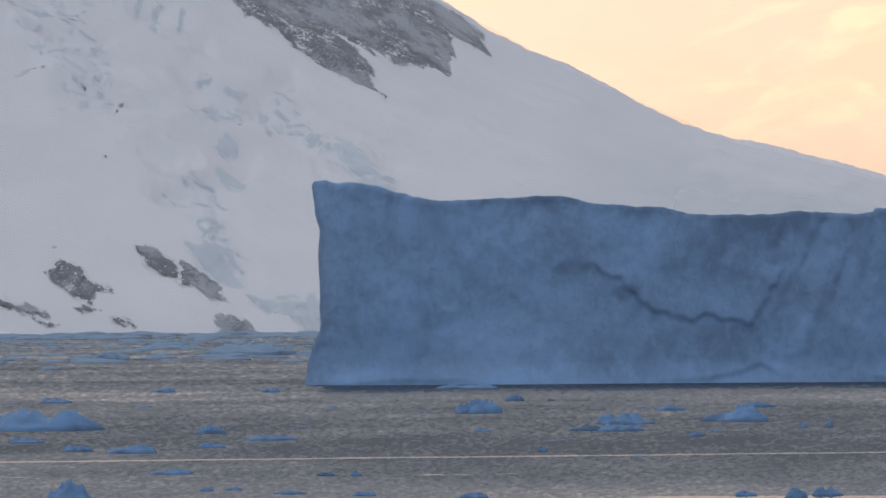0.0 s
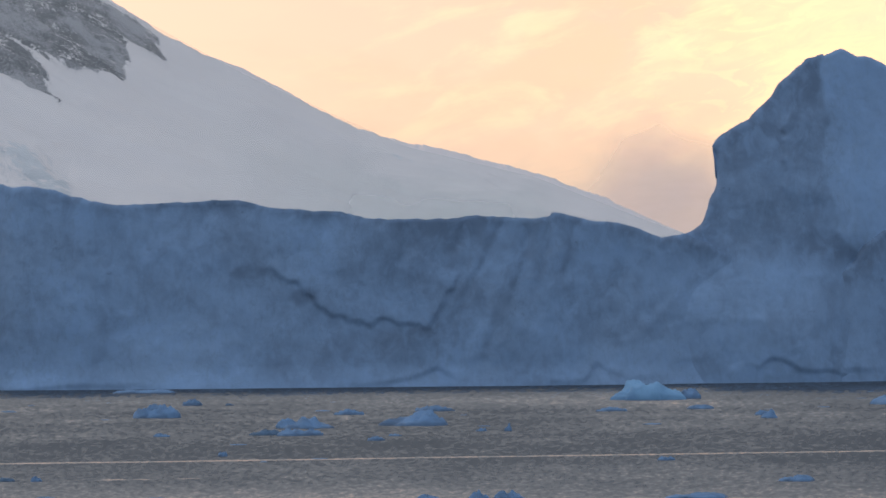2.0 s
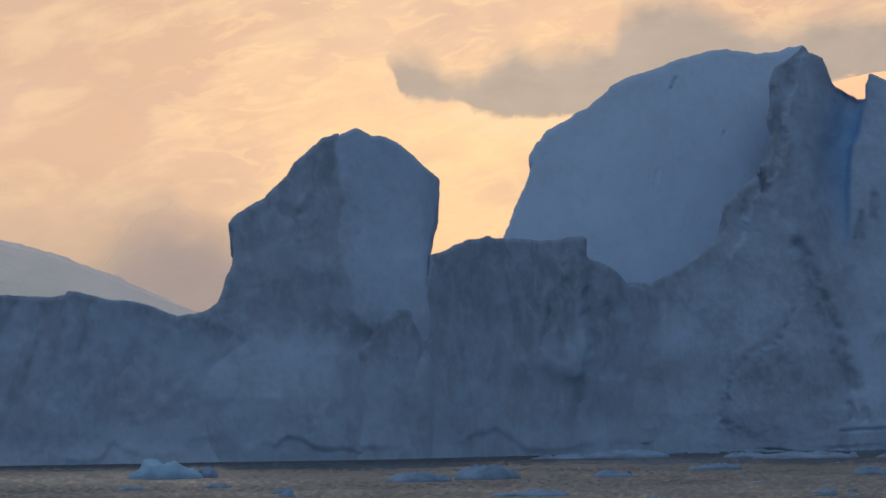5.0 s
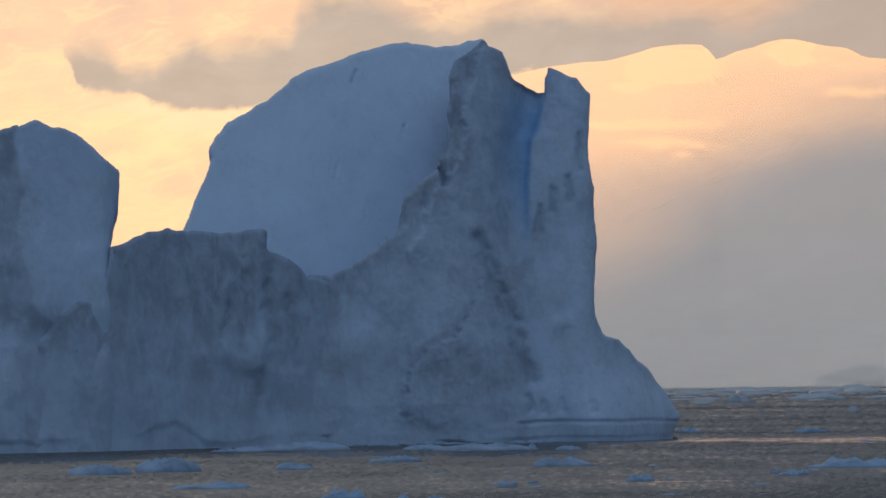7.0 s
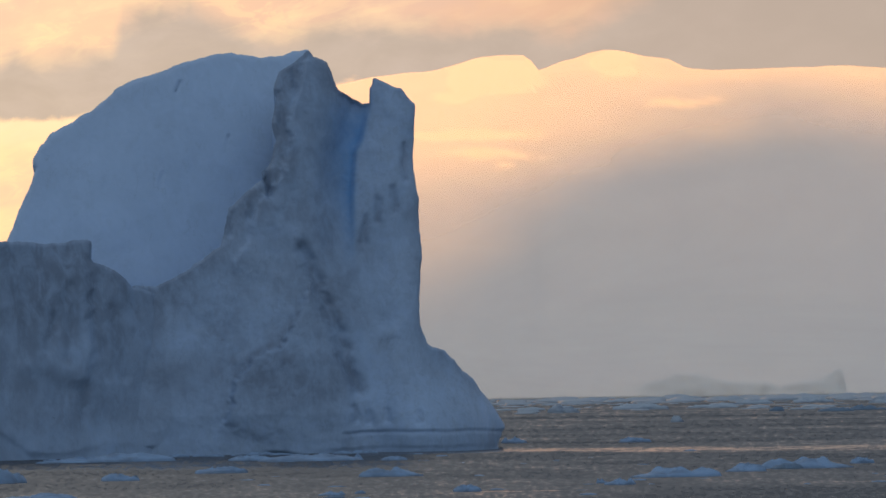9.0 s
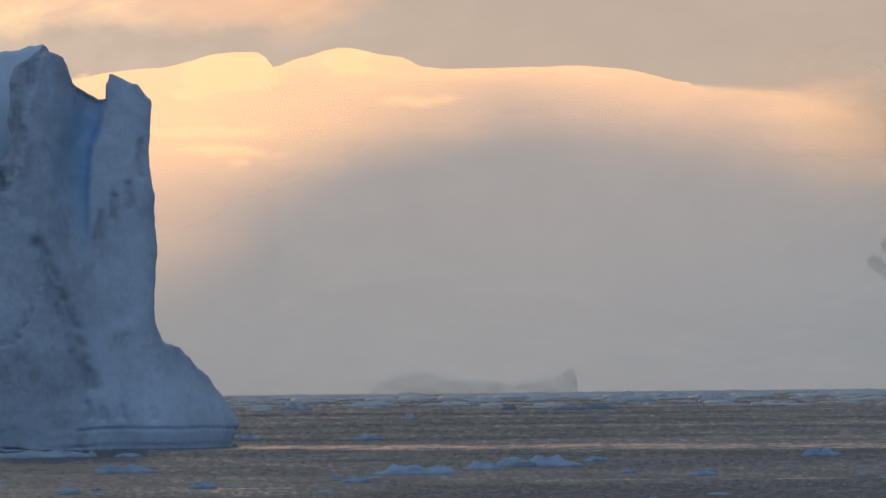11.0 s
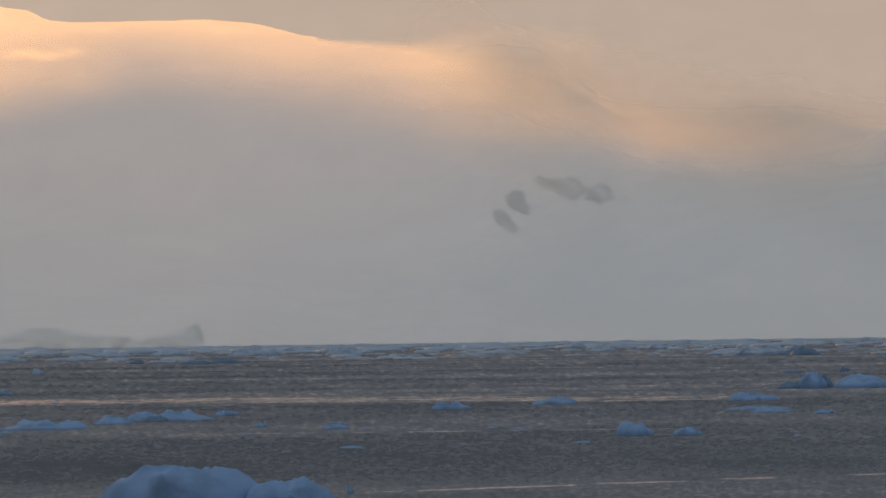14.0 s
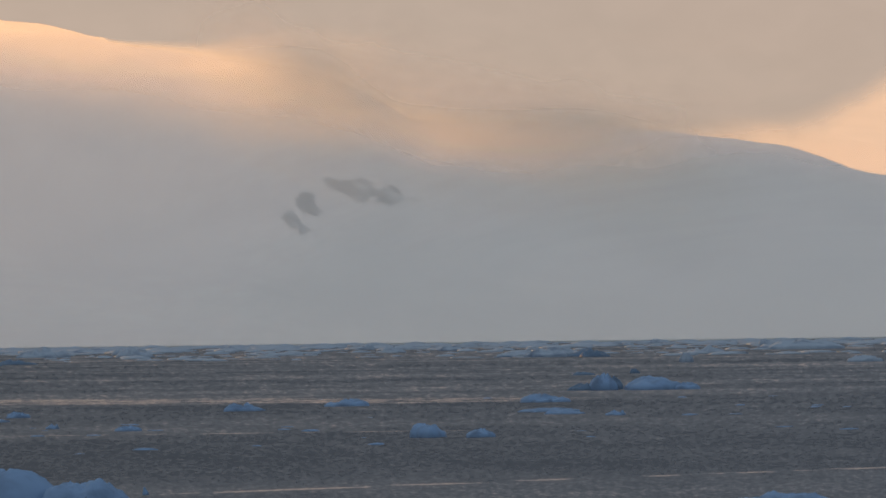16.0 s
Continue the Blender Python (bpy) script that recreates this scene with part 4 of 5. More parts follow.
        ob.data.attributes.new("torn", "FLOAT", "POINT").data.foreach_set("value", hurt.reshape(-1).astype(np.float32))
        return ob

    def patch(self, polygon, parent, mat, name, thick, ragged, fine, label="", seed=0):
        """A ragged outcrop inside a polygon of directions, standing out of the snow and dipping under it at its rim."""
        poly = np.array(polygon, float)
        lo, hi = poly.min(0) - ragged * 1.5, poly.max(0) + ragged * 1.5
        na, ne = (max(6, int((hi[i] - lo[i]) / fine) + 1) for i in (0, 1))
        a, e = np.meshgrid(np.linspace(lo[0], hi[0], na), np.linspace(lo[1], hi[1], ne), indexing="ij")
        dist, inside = np.full(a.shape, 1e9), np.zeros(a.shape, bool)
        for (x0, y0), (x1, y1) in zip(poly, np.roll(poly, -1, 0)):
            t = np.clip(((a - x0) * (x1 - x0) + (e - y0) * (y1 - y0)) / ((x1 - x0) ** 2 + (y1 - y0) ** 2 + 1e-12), 0, 1)
            dist = np.minimum(dist, np.hypot(a - x0 - t * (x1 - x0), e - y0 - t * (y1 - y0)))
            if y0 != y1:
                inside ^= ((y0 > e) != (y1 > e)) & (a < (x1 - x0) * (e - y0) / (y1 - y0) + x0)
        depth = np.where(inside, dist, -dist)
        down, over = (a * 0.78 - e * 0.62) / ragged, (a * 0.62 + e * 0.78) / ragged
        ragg = fbm(down * 0.3, over * 0.85, 0, 6, seed, 0.68)
        depth = depth + ragg * ragged * 0.6
        lift = 0.5 + thick * smooth(depth, -ragged * 0.2, ragged * 1.2) * (0.7 + 0.4 * ridged(down * 0.5, over * 0.5, 0, 4, seed + 3))
        lift = lift - 2.0 * smooth(depth, -ragged * 0.2, -ragged * 0.55)
        x, y, z = self.point(a, self.meet(a, e))
        z = z - self.tear(a, x, y, z)[1]
        away = np.stack([x, y, z - EYE], -1)
        away = away / np.linalg.norm(away, axis=-1, keepdims=True)
        pts = np.stack([x, y, z], -1) - away * lift[..., None]
        faces = np.array(grid_faces(na, ne))
        keep = (depth.reshape(-1)[faces] > -ragged * 0.6).any(1)
        faces = faces[keep]
        if not len(faces):
            return None
        used, back = np.unique(faces, return_inverse=True)
        ob = mesh_object(name, pts.reshape(-1, 3)[used].tolist(), [f[::-1] for f in back.reshape(-1, 4).tolist()], mat, parent, label)
        ob.data.attributes.new("bare", "FLOAT", "POINT").data.foreach_set("value", np.clip(depth / ragged, -1.5, 0.55).reshape(-1)[used].astype(np.float32))
        return ob


def oblong(az, el, length, width, tilt, sides=10):
    c, s = math.cos(radians(tilt)), math.sin(radians(tilt))
    ring = [(length / 2 * math.cos(i * 2 * math.pi / sides), width / 2 * math.sin(i * 2 * math.pi / sides)) for i in range(sides)]
    return [(az + u * c - w * s, el + u * s + w * c) for u, w in ring]


mountain = tagged(new("snow_mountain"), "steep snow-covered mountain with grey rock outcrops by the sea", "mountain")
# the unseen left crest is raised to keep the sun off berg and sea
left_land = Land([(-42.145, 1), (-34.145, 6), (-26.145, 9), (-15.145, 9), (-12.745, 7.2), (-11.145, 5.7), (-9.115, 4.34), (-8.465, 3.92), (-7.935, 3.65), (-7.355, 3.41), (-6.635, 3.02), (-5.865, 2.63), (-5.175, 2.43), (-4.415, 2.27), (-3.425, 1.99), (-2.655, 1.72), (-1.885, 1.37), (-1.505, 1.2), (-0.145, 0.7), (2.855, 0.1), (5.855, -0.05)], 2200, 3300, 4300, 0.25, 7.0, 5)
left_land.slope(mountain, (-15.5, 0.0), 640, 220, [(-14.745, 4.5, -13.845, 3.3, 0.9, 0.9), (-13.845, 3.3, -12.145, 2.4, 0.7, 0.75), (-11.545, 2.9, -9.945, 2.0, 0.45, 0.9), (-12.645, 1.9, -11.945, 0.6, 0.6, 0.95), (-11.545, 0.3, -10.545, 0.1, 0.3, 0.8), (-13.045, 4.3, -12.445, 3.6, 0.5, 0.7)])
CLIFF = [(-12.845, 4.75), (-12.235, 4.36), (-10.965, 3.59), (-10.545, 3.32), (-9.895, 2.96), (-10.095, 3.35), (-10.265, 3.68), (-10.545, 3.89), (-10.095, 3.64), (-9.855, 3.54), (-9.345, 3.42), (-9.035, 3.31), (-9.005, 3.86), (-8.745, 3.7), (-8.455, 3.54), (-8.585, 3.92), (-8.945, 4.15), (-9.445, 4.45), (-10.145, 4.85)]
left_land.patch(CLIFF, mountain, ROCK, "rock_face", 5.0, 0.075, 0.01, "dark grey rock face dusted with snow", 3)
for i, (edge, ragged) in enumerate([
        ([(-14.58, 0.71), (-14.35, 0.89), (-14.16, 0.84), (-13.97, 0.63), (-13.68, 0.43), (-13.86, 0.40), (-13.94, 0.28), (-14.09, 0.28), (-14.28, 0.40), (-14.47, 0.58)], 0.06),
        ([(-14.15, 0.21), (-13.97, 0.24), (-13.80, 0.17), (-14.05, 0.14)], 0.04),
        ([(-13.32, 1.08), (-13.19, 1.13), (-12.98, 1.00), (-12.78, 0.92), (-12.71, 0.73), (-12.76, 0.56), (-13.02, 0.66), (-13.19, 0.79)], 0.06),
        ([(-12.73, 0.89), (-12.56, 0.81), (-12.40, 0.77), (-12.25, 0.61), (-12.14, 0.50), (-12.18, 0.42), (-12.06, 0.25), (-12.22, 0.28), (-12.52, 0.46), (-12.73, 0.54)], 0.06),
        ]):
    left_land.patch(edge, mountain, ROCK, "rock_outcrop", 3.0, ragged, 0.009, "", 20 + i)
for i, (edge, ragged) in enumerate([
        ([(-15.19, 0.35), (-14.89, 0.27), (-14.55, 0.17), (-14.45, 0.09), (-14.81, 0.13), (-15.19, 0.25)], 0.05),
        ([(-14.70, 0.05), (-14.37, 0.00), (-14.51, -0.01)], 0.03),
        ([(-13.69, 0.09), (-13.52, 0.10), (-13.30, -0.03), (-13.56, -0.01)], 0.04),
        ([(-12.25, 0.06), (-12.10, 0.10), (-11.91, 0.07), (-11.76, -0.04), (-11.68, -0.16), (-12.18, -0.15)], 0.06),
        ]):
    left_land.patch(edge, mountain, ROCK, "rock_outcrop", 3.0, ragged, 0.009, "", 24 + i)
for i, (edge, ragged) in enumerate([
        ([(-11.83, 0.37), (-11.60, 0.29), (-11.37, 0.26), (-10.91, 0.28), (-10.84, 0.18), (-11.07, 0.07), (-11.53, 0.11), (-11.72, 0.23)], 0.06),
        ([(-11.30, 0.16), (-10.84, 0.20), (-10.82, -0.15), (-11.07, -0.12)], 0.06),
        ([(-12.67, 1.08), (-12.36, 1.15), (-12.13, 1.00), (-11.83, 0.61), (-12.14, 0.61), (-12.44, 0.81)], 0.12),
        ]):
    left_land.patch(edge, mountain, CREVASSE, "ice_outcrop", 2.0, ragged, 0.009, "grey broken ice by the shore", 40 + i)
for i, (edge, ragged) in enumerate([
        ([(-10.70, 2.48), (-10.43, 2.46), (-10.19, 2.28), (-9.95, 2.04), (-9.68, 1.76), (-9.89, 1.78), (-10.07, 1.89), (-10.28, 2.04), (-10.43, 2.25), (-10.61, 2.39)], 0.10),
        ([(-12.54, 3.00), (-12.29, 3.14), (-12.21, 2.96), (-11.84, 3.01), (-11.89, 2.86), (-12.24, 2.77), (-12.42, 2.87)], 0.10),
        ([(-12.27, 2.53), (-12.06, 2.62), (-11.91, 2.50), (-12.18, 2.44)], 0.06),
        ([(-12.24, 2.17), (-12.00, 2.20), (-11.76, 1.99), (-11.91, 1.84), (-12.18, 1.99)], 0.10),
        ([(-11.00, 2.62), (-10.85, 2.59), (-10.82, 2.50), (-10.97, 2.53)], 0.06),
        ]):
    left_land.patch(edge, mountain, CREVASSE, "crevasse", 0.3, ragged, 0.008, "", 60 + i)
for i, (edge, ragged) in enumerate([
        ([(-13.94, 3.86), (-13.79, 3.80), (-13.82, 3.58), (-13.91, 3.62)], 0.06),
        ([(-13.83, 3.50), (-13.75, 3.44), (-13.80, 3.29), (-13.90, 3.30), (-13.84, 3.38)], 0.04),
        ([(-13.13, 4.06), (-13.07, 4.28), (-12.92, 4.30), (-13.04, 4.19), (-13.06, 3.95)], 0.04),
        ([(-13.38, 4.20), (-13.26, 4.37), (-13.19, 4.39), (-13.30, 4.20)], 0.04),
        ([(-14.34, 4.31), (-14.09, 4.25), (-14.02, 4.10), (-14.21, 4.16)], 0.04),
        ([(-12.75, 3.97), (-12.70, 4.19), (-12.64, 4.19), (-12.68, 3.96)], 0.04),
        ([(-11.57, 2.81), (-11.50, 2.77), (-11.45, 2.61), (-11.53, 2.65)], 0.04),
        ([(-12.49, 3.46), (-12.29, 3.38), (-12.32, 3.32), (-12.47, 3.40)], 0.04),
        ([(-14.96, 3.37), (-14.72, 3.47), (-14.69, 3.44), (-14.90, 3.33)], 0.04),
        ([(-13.29, 2.39), (-13.21, 2.30), (-13.18, 2.18), (-13.25, 2.26)], 0.04),
        ([(-12.20, 3.26), (-11.81, 3.16), (-11.90, 3.09), (-12.17, 3.20)], 0.04),
        ]):
    left_land.patch(edge, mountain, CREVASSE, "crevasse", 0.3, ragged, 0.008, "", 65 + i)
for i, (az0, el0, size) in enumerate([(-14.02, 3.25, 0.07), (-13.84, 3.34, 0.08), (-14.26, 3.58, 0.08), (-14.56, 3.46, 0.06), (-14.32, 2.96, 0.06), (-13.56, 2.96, 0.06), (-13.51, 3.04, 0.06), (-12.25, 2.94, 0.05), (-11.90, 2.75, 0.06), (-13.99, 4.28, 0.08), (-13.74, 2.20, 0.06), (-14.43, 1.05, 0.05)]):
    left_land.patch(oblong(az0, el0, size * 1.1, size * 0.55, -20 + 37 * i % 60), mountain, ROCK, "boulder", 2.0, 0.03, 0.008, "", 90 + i)
for az0, el0, length in ((-5.25, 2.22, 0.2), (-5.0, 2.12, 0.1), (-4.1, 2.05, 0.25), (-4.5, 2.14, 0.1)):
    left_land.patch(oblong(az0 - 0.145, el0, length, 0.03, -35), mountain, CREVASSE, "crevasse", 2.0, 0.03, 0.01, "", int(-az0 * 100))

hill = tagged(new("snow_hill"), "broad rounded snow hill, its brow lit gold by evening sun", "hill")
right_land = Land([(4.0, 0.1), (5.5, 3.4), (6.6, 3.9), (7.28, 4.18), (7.74, 4.28), (8.28, 4.34), (8.56, 4.35), (8.94, 4.45), (9.17, 4.52), (9.47, 4.55), (9.78, 4.55), (9.9, 4.49), (10.01, 4.32), (10.16, 4.38), (10.32, 4.45), (10.55, 4.5), (10.7, 4.56), (10.93, 4.6), (11.16, 4.58), (11.47, 4.49), (11.78, 4.45), (12.04, 4.32), (12.39, 4.29), (13.31, 4.3), (14.24, 4.31), (14.85, 4.24), (15.47, 4.09), (15.93, 3.97), (16.62, 3.88), (17.38, 3.77), (18.15, 3.67), (18.53, 3.58), (18.83, 3.46), (19.29, 3.24), (19.8, 2.93), (21.15, 2.82), (22.69, 2.78), (23.45, 2.7), (24.22, 2.6), (24.98, 2.48), (25.36, 2.35), (25.74, 2.19), (26.04, 2.1), (26.25, 2.07), (30, 0.8)], 3700, 4550, 4920, 0.9, 5.0, 31)
right_land.slope(hill, (7.0, 27.0), 300, 110)
for i, (edge, ragged) in enumerate([
        ([(18.59, 2.18), (18.84, 2.14), (19.15, 2.16), (19.36, 1.99), (19.14, 1.79), (18.93, 1.93), (18.74, 2.01)], 0.05),
        ([(19.36, 2.02), (19.61, 2.05), (19.73, 1.88), (19.52, 1.77), (19.29, 1.81)], 0.05),
        ([(18.17, 1.91), (18.41, 1.94), (18.60, 1.75), (18.54, 1.63), (18.33, 1.70)], 0.05),
        ([(18.06, 1.73), (18.18, 1.71), (18.42, 1.41), (18.29, 1.38), (18.09, 1.55)], 0.045),
        ([(19.81, 1.91), (19.89, 1.90), (19.87, 1.85)], 0.015),
        ]):
    right_land.patch(edge, hill, HILL_ROCK, "rock_outcrop", 3.0, ragged, 0.006, "", 120 + i)


def mist_bank(line, r, depth, strength, label, fade=(0.12, 0.85), soft_top=0.0, seed=77, ends=(1.5, 2.0), mat=MIST, floor=None, puffs=(), over=None):
    """A bank of thin mist under a top line of directions; sun that comes over the hill shines through it."""
    line = np.array(line, float)
    a0, a1 = line[0, 0], line[-1, 0]
    az = np.linspace(a0, a1, 260)
    top = np.interp(az, line[:, 0], line[:, 1])
    s = np.linspace(0, 1, 80)
    a = np.repeat(az[:, None], len(s), 1)
    el = top[:, None] - depth * (1 - s[None, :])
    tall = np.zeros(len(az)) if over is None else np.interp(az, [p[0] for p in over], [p[1] for p in over])
    if floor is not None:
        crest, top = top[:, None], top + tall
        el = floor[1] + (top[:, None] - floor[1]) * s[None, :]
    x, y, z = r * np.sin(np.radians(a)), r * np.cos(np.radians(a)), EYE + r * np.tan(np.radians(el))
    wave = fbm(a * 0.35, el * 1.2, 0, 4, seed + 1)
    if floor is None:
        veil = smooth(s[None, :] + 0.12 * wave, *fade)
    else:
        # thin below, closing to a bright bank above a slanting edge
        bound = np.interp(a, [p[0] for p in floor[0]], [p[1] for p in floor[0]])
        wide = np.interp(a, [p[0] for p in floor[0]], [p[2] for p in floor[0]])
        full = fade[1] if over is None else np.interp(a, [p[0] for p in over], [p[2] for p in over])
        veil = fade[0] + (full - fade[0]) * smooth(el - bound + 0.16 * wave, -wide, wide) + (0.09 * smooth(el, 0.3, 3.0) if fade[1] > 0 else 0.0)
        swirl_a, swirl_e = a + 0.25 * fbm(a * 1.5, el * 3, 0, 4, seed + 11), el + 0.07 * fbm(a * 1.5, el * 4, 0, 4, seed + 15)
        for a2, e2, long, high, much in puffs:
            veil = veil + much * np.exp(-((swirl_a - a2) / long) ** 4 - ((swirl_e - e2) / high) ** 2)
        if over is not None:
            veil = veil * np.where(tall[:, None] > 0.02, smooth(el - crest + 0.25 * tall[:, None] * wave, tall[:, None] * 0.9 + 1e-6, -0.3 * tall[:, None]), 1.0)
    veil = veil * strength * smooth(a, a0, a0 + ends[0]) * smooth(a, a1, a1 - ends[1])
    if soft_top:
        veil = veil * smooth(s[None, :] + 0.2 * soft_top * fbm(a * 0.9, el * 1.6, 0, 3, seed + 5), 1.0, 1.0 - soft_top)
    ob = mesh_object("mist_bank", np.stack([x, y, z], -1).reshape(-1, 3).tolist(), [f[::-1] for f in grid_faces(len(az), len(s))], mat)
    ob.data.attributes.new("veil", "FLOAT", "POINT").data.foreach_set("value", veil.reshape(-1).astype(np.float32))
    return tagged(ob, label, "mist", kind="stuff")


fan = np.linspace(4.5, 30.0, 256)
fx, fy, fz = right_land.point(*np.meshgrid(fan, np.linspace(0.7, 1.1, 60), indexing="ij"))
brow = list(zip(fan, np.degrees(np.arctan2(fz - EYE, np.hypot(fx, fy))).max(1) + 0.012))
# edge between glowing brow and grey slope, drawn into the veils of the sheets
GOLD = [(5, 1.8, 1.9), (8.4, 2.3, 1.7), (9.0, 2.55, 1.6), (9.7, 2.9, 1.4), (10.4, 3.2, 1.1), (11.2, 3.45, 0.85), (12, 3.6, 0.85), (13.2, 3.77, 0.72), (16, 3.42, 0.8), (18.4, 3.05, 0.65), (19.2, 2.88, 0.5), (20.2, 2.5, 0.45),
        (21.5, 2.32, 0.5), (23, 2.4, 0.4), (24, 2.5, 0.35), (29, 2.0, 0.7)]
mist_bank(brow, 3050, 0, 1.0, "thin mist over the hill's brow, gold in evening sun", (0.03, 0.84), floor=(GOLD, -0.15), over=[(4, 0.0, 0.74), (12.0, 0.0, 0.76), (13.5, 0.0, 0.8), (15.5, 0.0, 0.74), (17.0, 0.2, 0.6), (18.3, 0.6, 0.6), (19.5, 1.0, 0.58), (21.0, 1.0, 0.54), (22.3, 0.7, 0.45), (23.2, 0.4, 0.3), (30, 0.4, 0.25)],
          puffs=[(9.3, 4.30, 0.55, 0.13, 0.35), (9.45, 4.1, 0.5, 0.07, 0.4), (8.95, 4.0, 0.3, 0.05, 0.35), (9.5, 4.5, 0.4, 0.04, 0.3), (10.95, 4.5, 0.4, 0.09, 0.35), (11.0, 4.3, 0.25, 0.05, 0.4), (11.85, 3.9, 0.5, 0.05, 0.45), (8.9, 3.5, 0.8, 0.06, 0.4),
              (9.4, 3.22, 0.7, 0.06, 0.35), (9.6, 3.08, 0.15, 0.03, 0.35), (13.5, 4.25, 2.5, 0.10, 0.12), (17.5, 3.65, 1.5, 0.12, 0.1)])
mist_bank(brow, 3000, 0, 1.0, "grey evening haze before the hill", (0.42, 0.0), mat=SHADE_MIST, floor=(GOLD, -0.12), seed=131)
mist_bank([(-22, 6.5), (-15.1, 6.5), (-11.1, 5.6), (-9.1, 4.3), (-7.35, 3.35), (-5.2, 2.38), (-3.45, 1.95), (-1.9, 1.33), (0, 0.65), (3, 0.1)], 2150, 6.6, 0.16, "faint haze before the mountain slope", (-0.5, -0.1), 0.0, 111, mat=SHADE_MIST)
mist_bank([(-9, 4.0), (-7.35, 3.3), (-5.2, 2.33), (-3.45, 1.9), (-1.9, 1.28), (0, 0.6), (3, 0.1)], 2140, 4.0, 0.55, "haze thickening over the mountain's far foot", (-0.5, -0.1), 0.25, 113, (5.5, 1.5), mat=SHADE_MIST)
mist_bank([(-3.6, 1.9), (-2.9, 2.1), (-2.3, 2.75), (-1.8, 2.95), (-1.3, 2.8), (-0.8, 2.5), (0.2, 2.2), (1.5, 1.8), (3, 1.2)], 3700, 2.6, 0.8, "grey mist hanging beyond the mountain's foot", (-0.2, 0.1), 0.35, 117, (0.8, 2.0), mat=DUSK_MIST)
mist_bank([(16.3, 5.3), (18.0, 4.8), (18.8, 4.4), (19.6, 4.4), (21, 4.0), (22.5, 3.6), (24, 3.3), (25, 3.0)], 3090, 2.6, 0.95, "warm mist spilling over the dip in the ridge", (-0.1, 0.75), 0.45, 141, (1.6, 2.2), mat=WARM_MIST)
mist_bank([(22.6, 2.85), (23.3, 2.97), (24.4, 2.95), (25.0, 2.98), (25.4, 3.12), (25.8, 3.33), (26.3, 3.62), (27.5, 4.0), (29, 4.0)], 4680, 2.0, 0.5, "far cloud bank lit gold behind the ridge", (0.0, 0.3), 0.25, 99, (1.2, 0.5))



# ---- drifting ice ----
def floe_mesh(seed, style, mat):
    """A lump of ice one metre long: humped, flat, double or peaked, with a worn rim under the water."""
    rng = random.Random(seed)
    rings, spokes = (28, 84) if style == "block" else (20, 60)
    u = np.linspace(0, 1, rings)[:, None]
    t = np.linspace(0, 2 * math.pi, spokes, endpoint=False)[None, :]
    ox, oy = rng.uniform(0, 90), rng.uniform(0, 90)
    rim = 1 + 0.28 * fbm(np.cos(t) * 1.3 + ox, np.sin(t) * 1.3 + oy, 0, 4, seed)
    x, y = 0.5 * u * rim * np.cos(t), 0.32 * u * rim * np.sin(t)
    wob = fbm(x * 5 + ox, y * 5 + oy, 0, 5, seed + 3, 0.6)
    if style == "slab":
        z = 0.10 * (1 - u ** 5) * (1 + 0.55 * wob) + 0.06 * x * (1 - u ** 2)
    elif style == "double":
        z = 0.24 * np.exp(-((x - 0.25 - 0.1 * wob) / 0.21) ** 2) + 0.22 * np.exp(-((x + 0.27) / 0.19) ** 2) + 0.06
        z = z * (1 - u ** 3) + 0.03 * wob * (1 - u ** 4)
    elif style == "peak":
        z = 0.09 * (1 - u ** 3) + (0.16 + 0.06 * wob) * np.exp(-((x - 0.12 - 0.05 * wob) / 0.20) ** 2 - (y / 0.22) ** 2) * (1 - u ** 4) + 0.06 * np.exp(-((x + 0.25) / 0.12) ** 2) * (1 - u ** 2) + 0.05 * wob * (1 - u ** 4)
    elif style == "block":
        crags = np.interp(x + 0.05 * wob + 0.3 * y, [-0.5, -0.40, -0.34, -0.30, -0.12, -0.06, 0.02, 0.08, 0.18, 0.24, 0.38, 0.5], [0.3, 0.42, 0.62, 0.95, 1.0, 0.82, 0.86, 0.98, 0.74, 0.58, 0.5, 0.2])
        z = 0.22 * crags * (1 - u ** 9) + 0.05 * wob * (1 - u ** 4)
    elif style == "dome":
        z = (0.27 - 0.08 * x) * np.sqrt(np.clip(1 - u ** 2.2, 0, 1)) + 0.05 * wob * (1 - u ** 4)
    else:
        z = (0.2 + 0.12 * x) * np.clip(1 - u ** 2.2, 0, 1) ** 0.6 * (1 + 0.55 * wob)
    z = z * (1 + (0.06 if style in ("dome", "hump") else 0.12) * fbm(x * 9 + ox, y * 9 + oy, 0, 3, seed + 6, 0.5)) + 0.012 * fbm(x * 24 + ox, y * 24, 0, 3, seed + 9) * (1 - u ** 4)
    z = np.maximum(z, 0.0) + 0.015 - 0.06 * (u > 0.999)
    x, y = np.broadcast_to(x, z.shape), np.broadcast_to(y, z.shape)
    verts = np.stack([x, y, z], -1).reshape(-1, 3)
    low = np.stack([x[-1] * 0.85, y[-1] * 0.85, np.full(spokes, -0.16)], -1)
    verts = np.concatenate([verts, low, [[0, 0, -0.2]]])
    faces = grid_faces(rings + 1, spokes, True)
    hub = (rings + 1) * spokes
    faces += [[hub - spokes + (j + 1) % spokes, hub - spokes + j, hub][::-1] for j in range(spokes)]
    me = bpy.data.meshes.new("ice_floe")
    me.from_pydata(verts.tolist(), [], faces)
    me.validate()
    me.polygons.foreach_set("use_smooth", [True] * len(me.polygons))
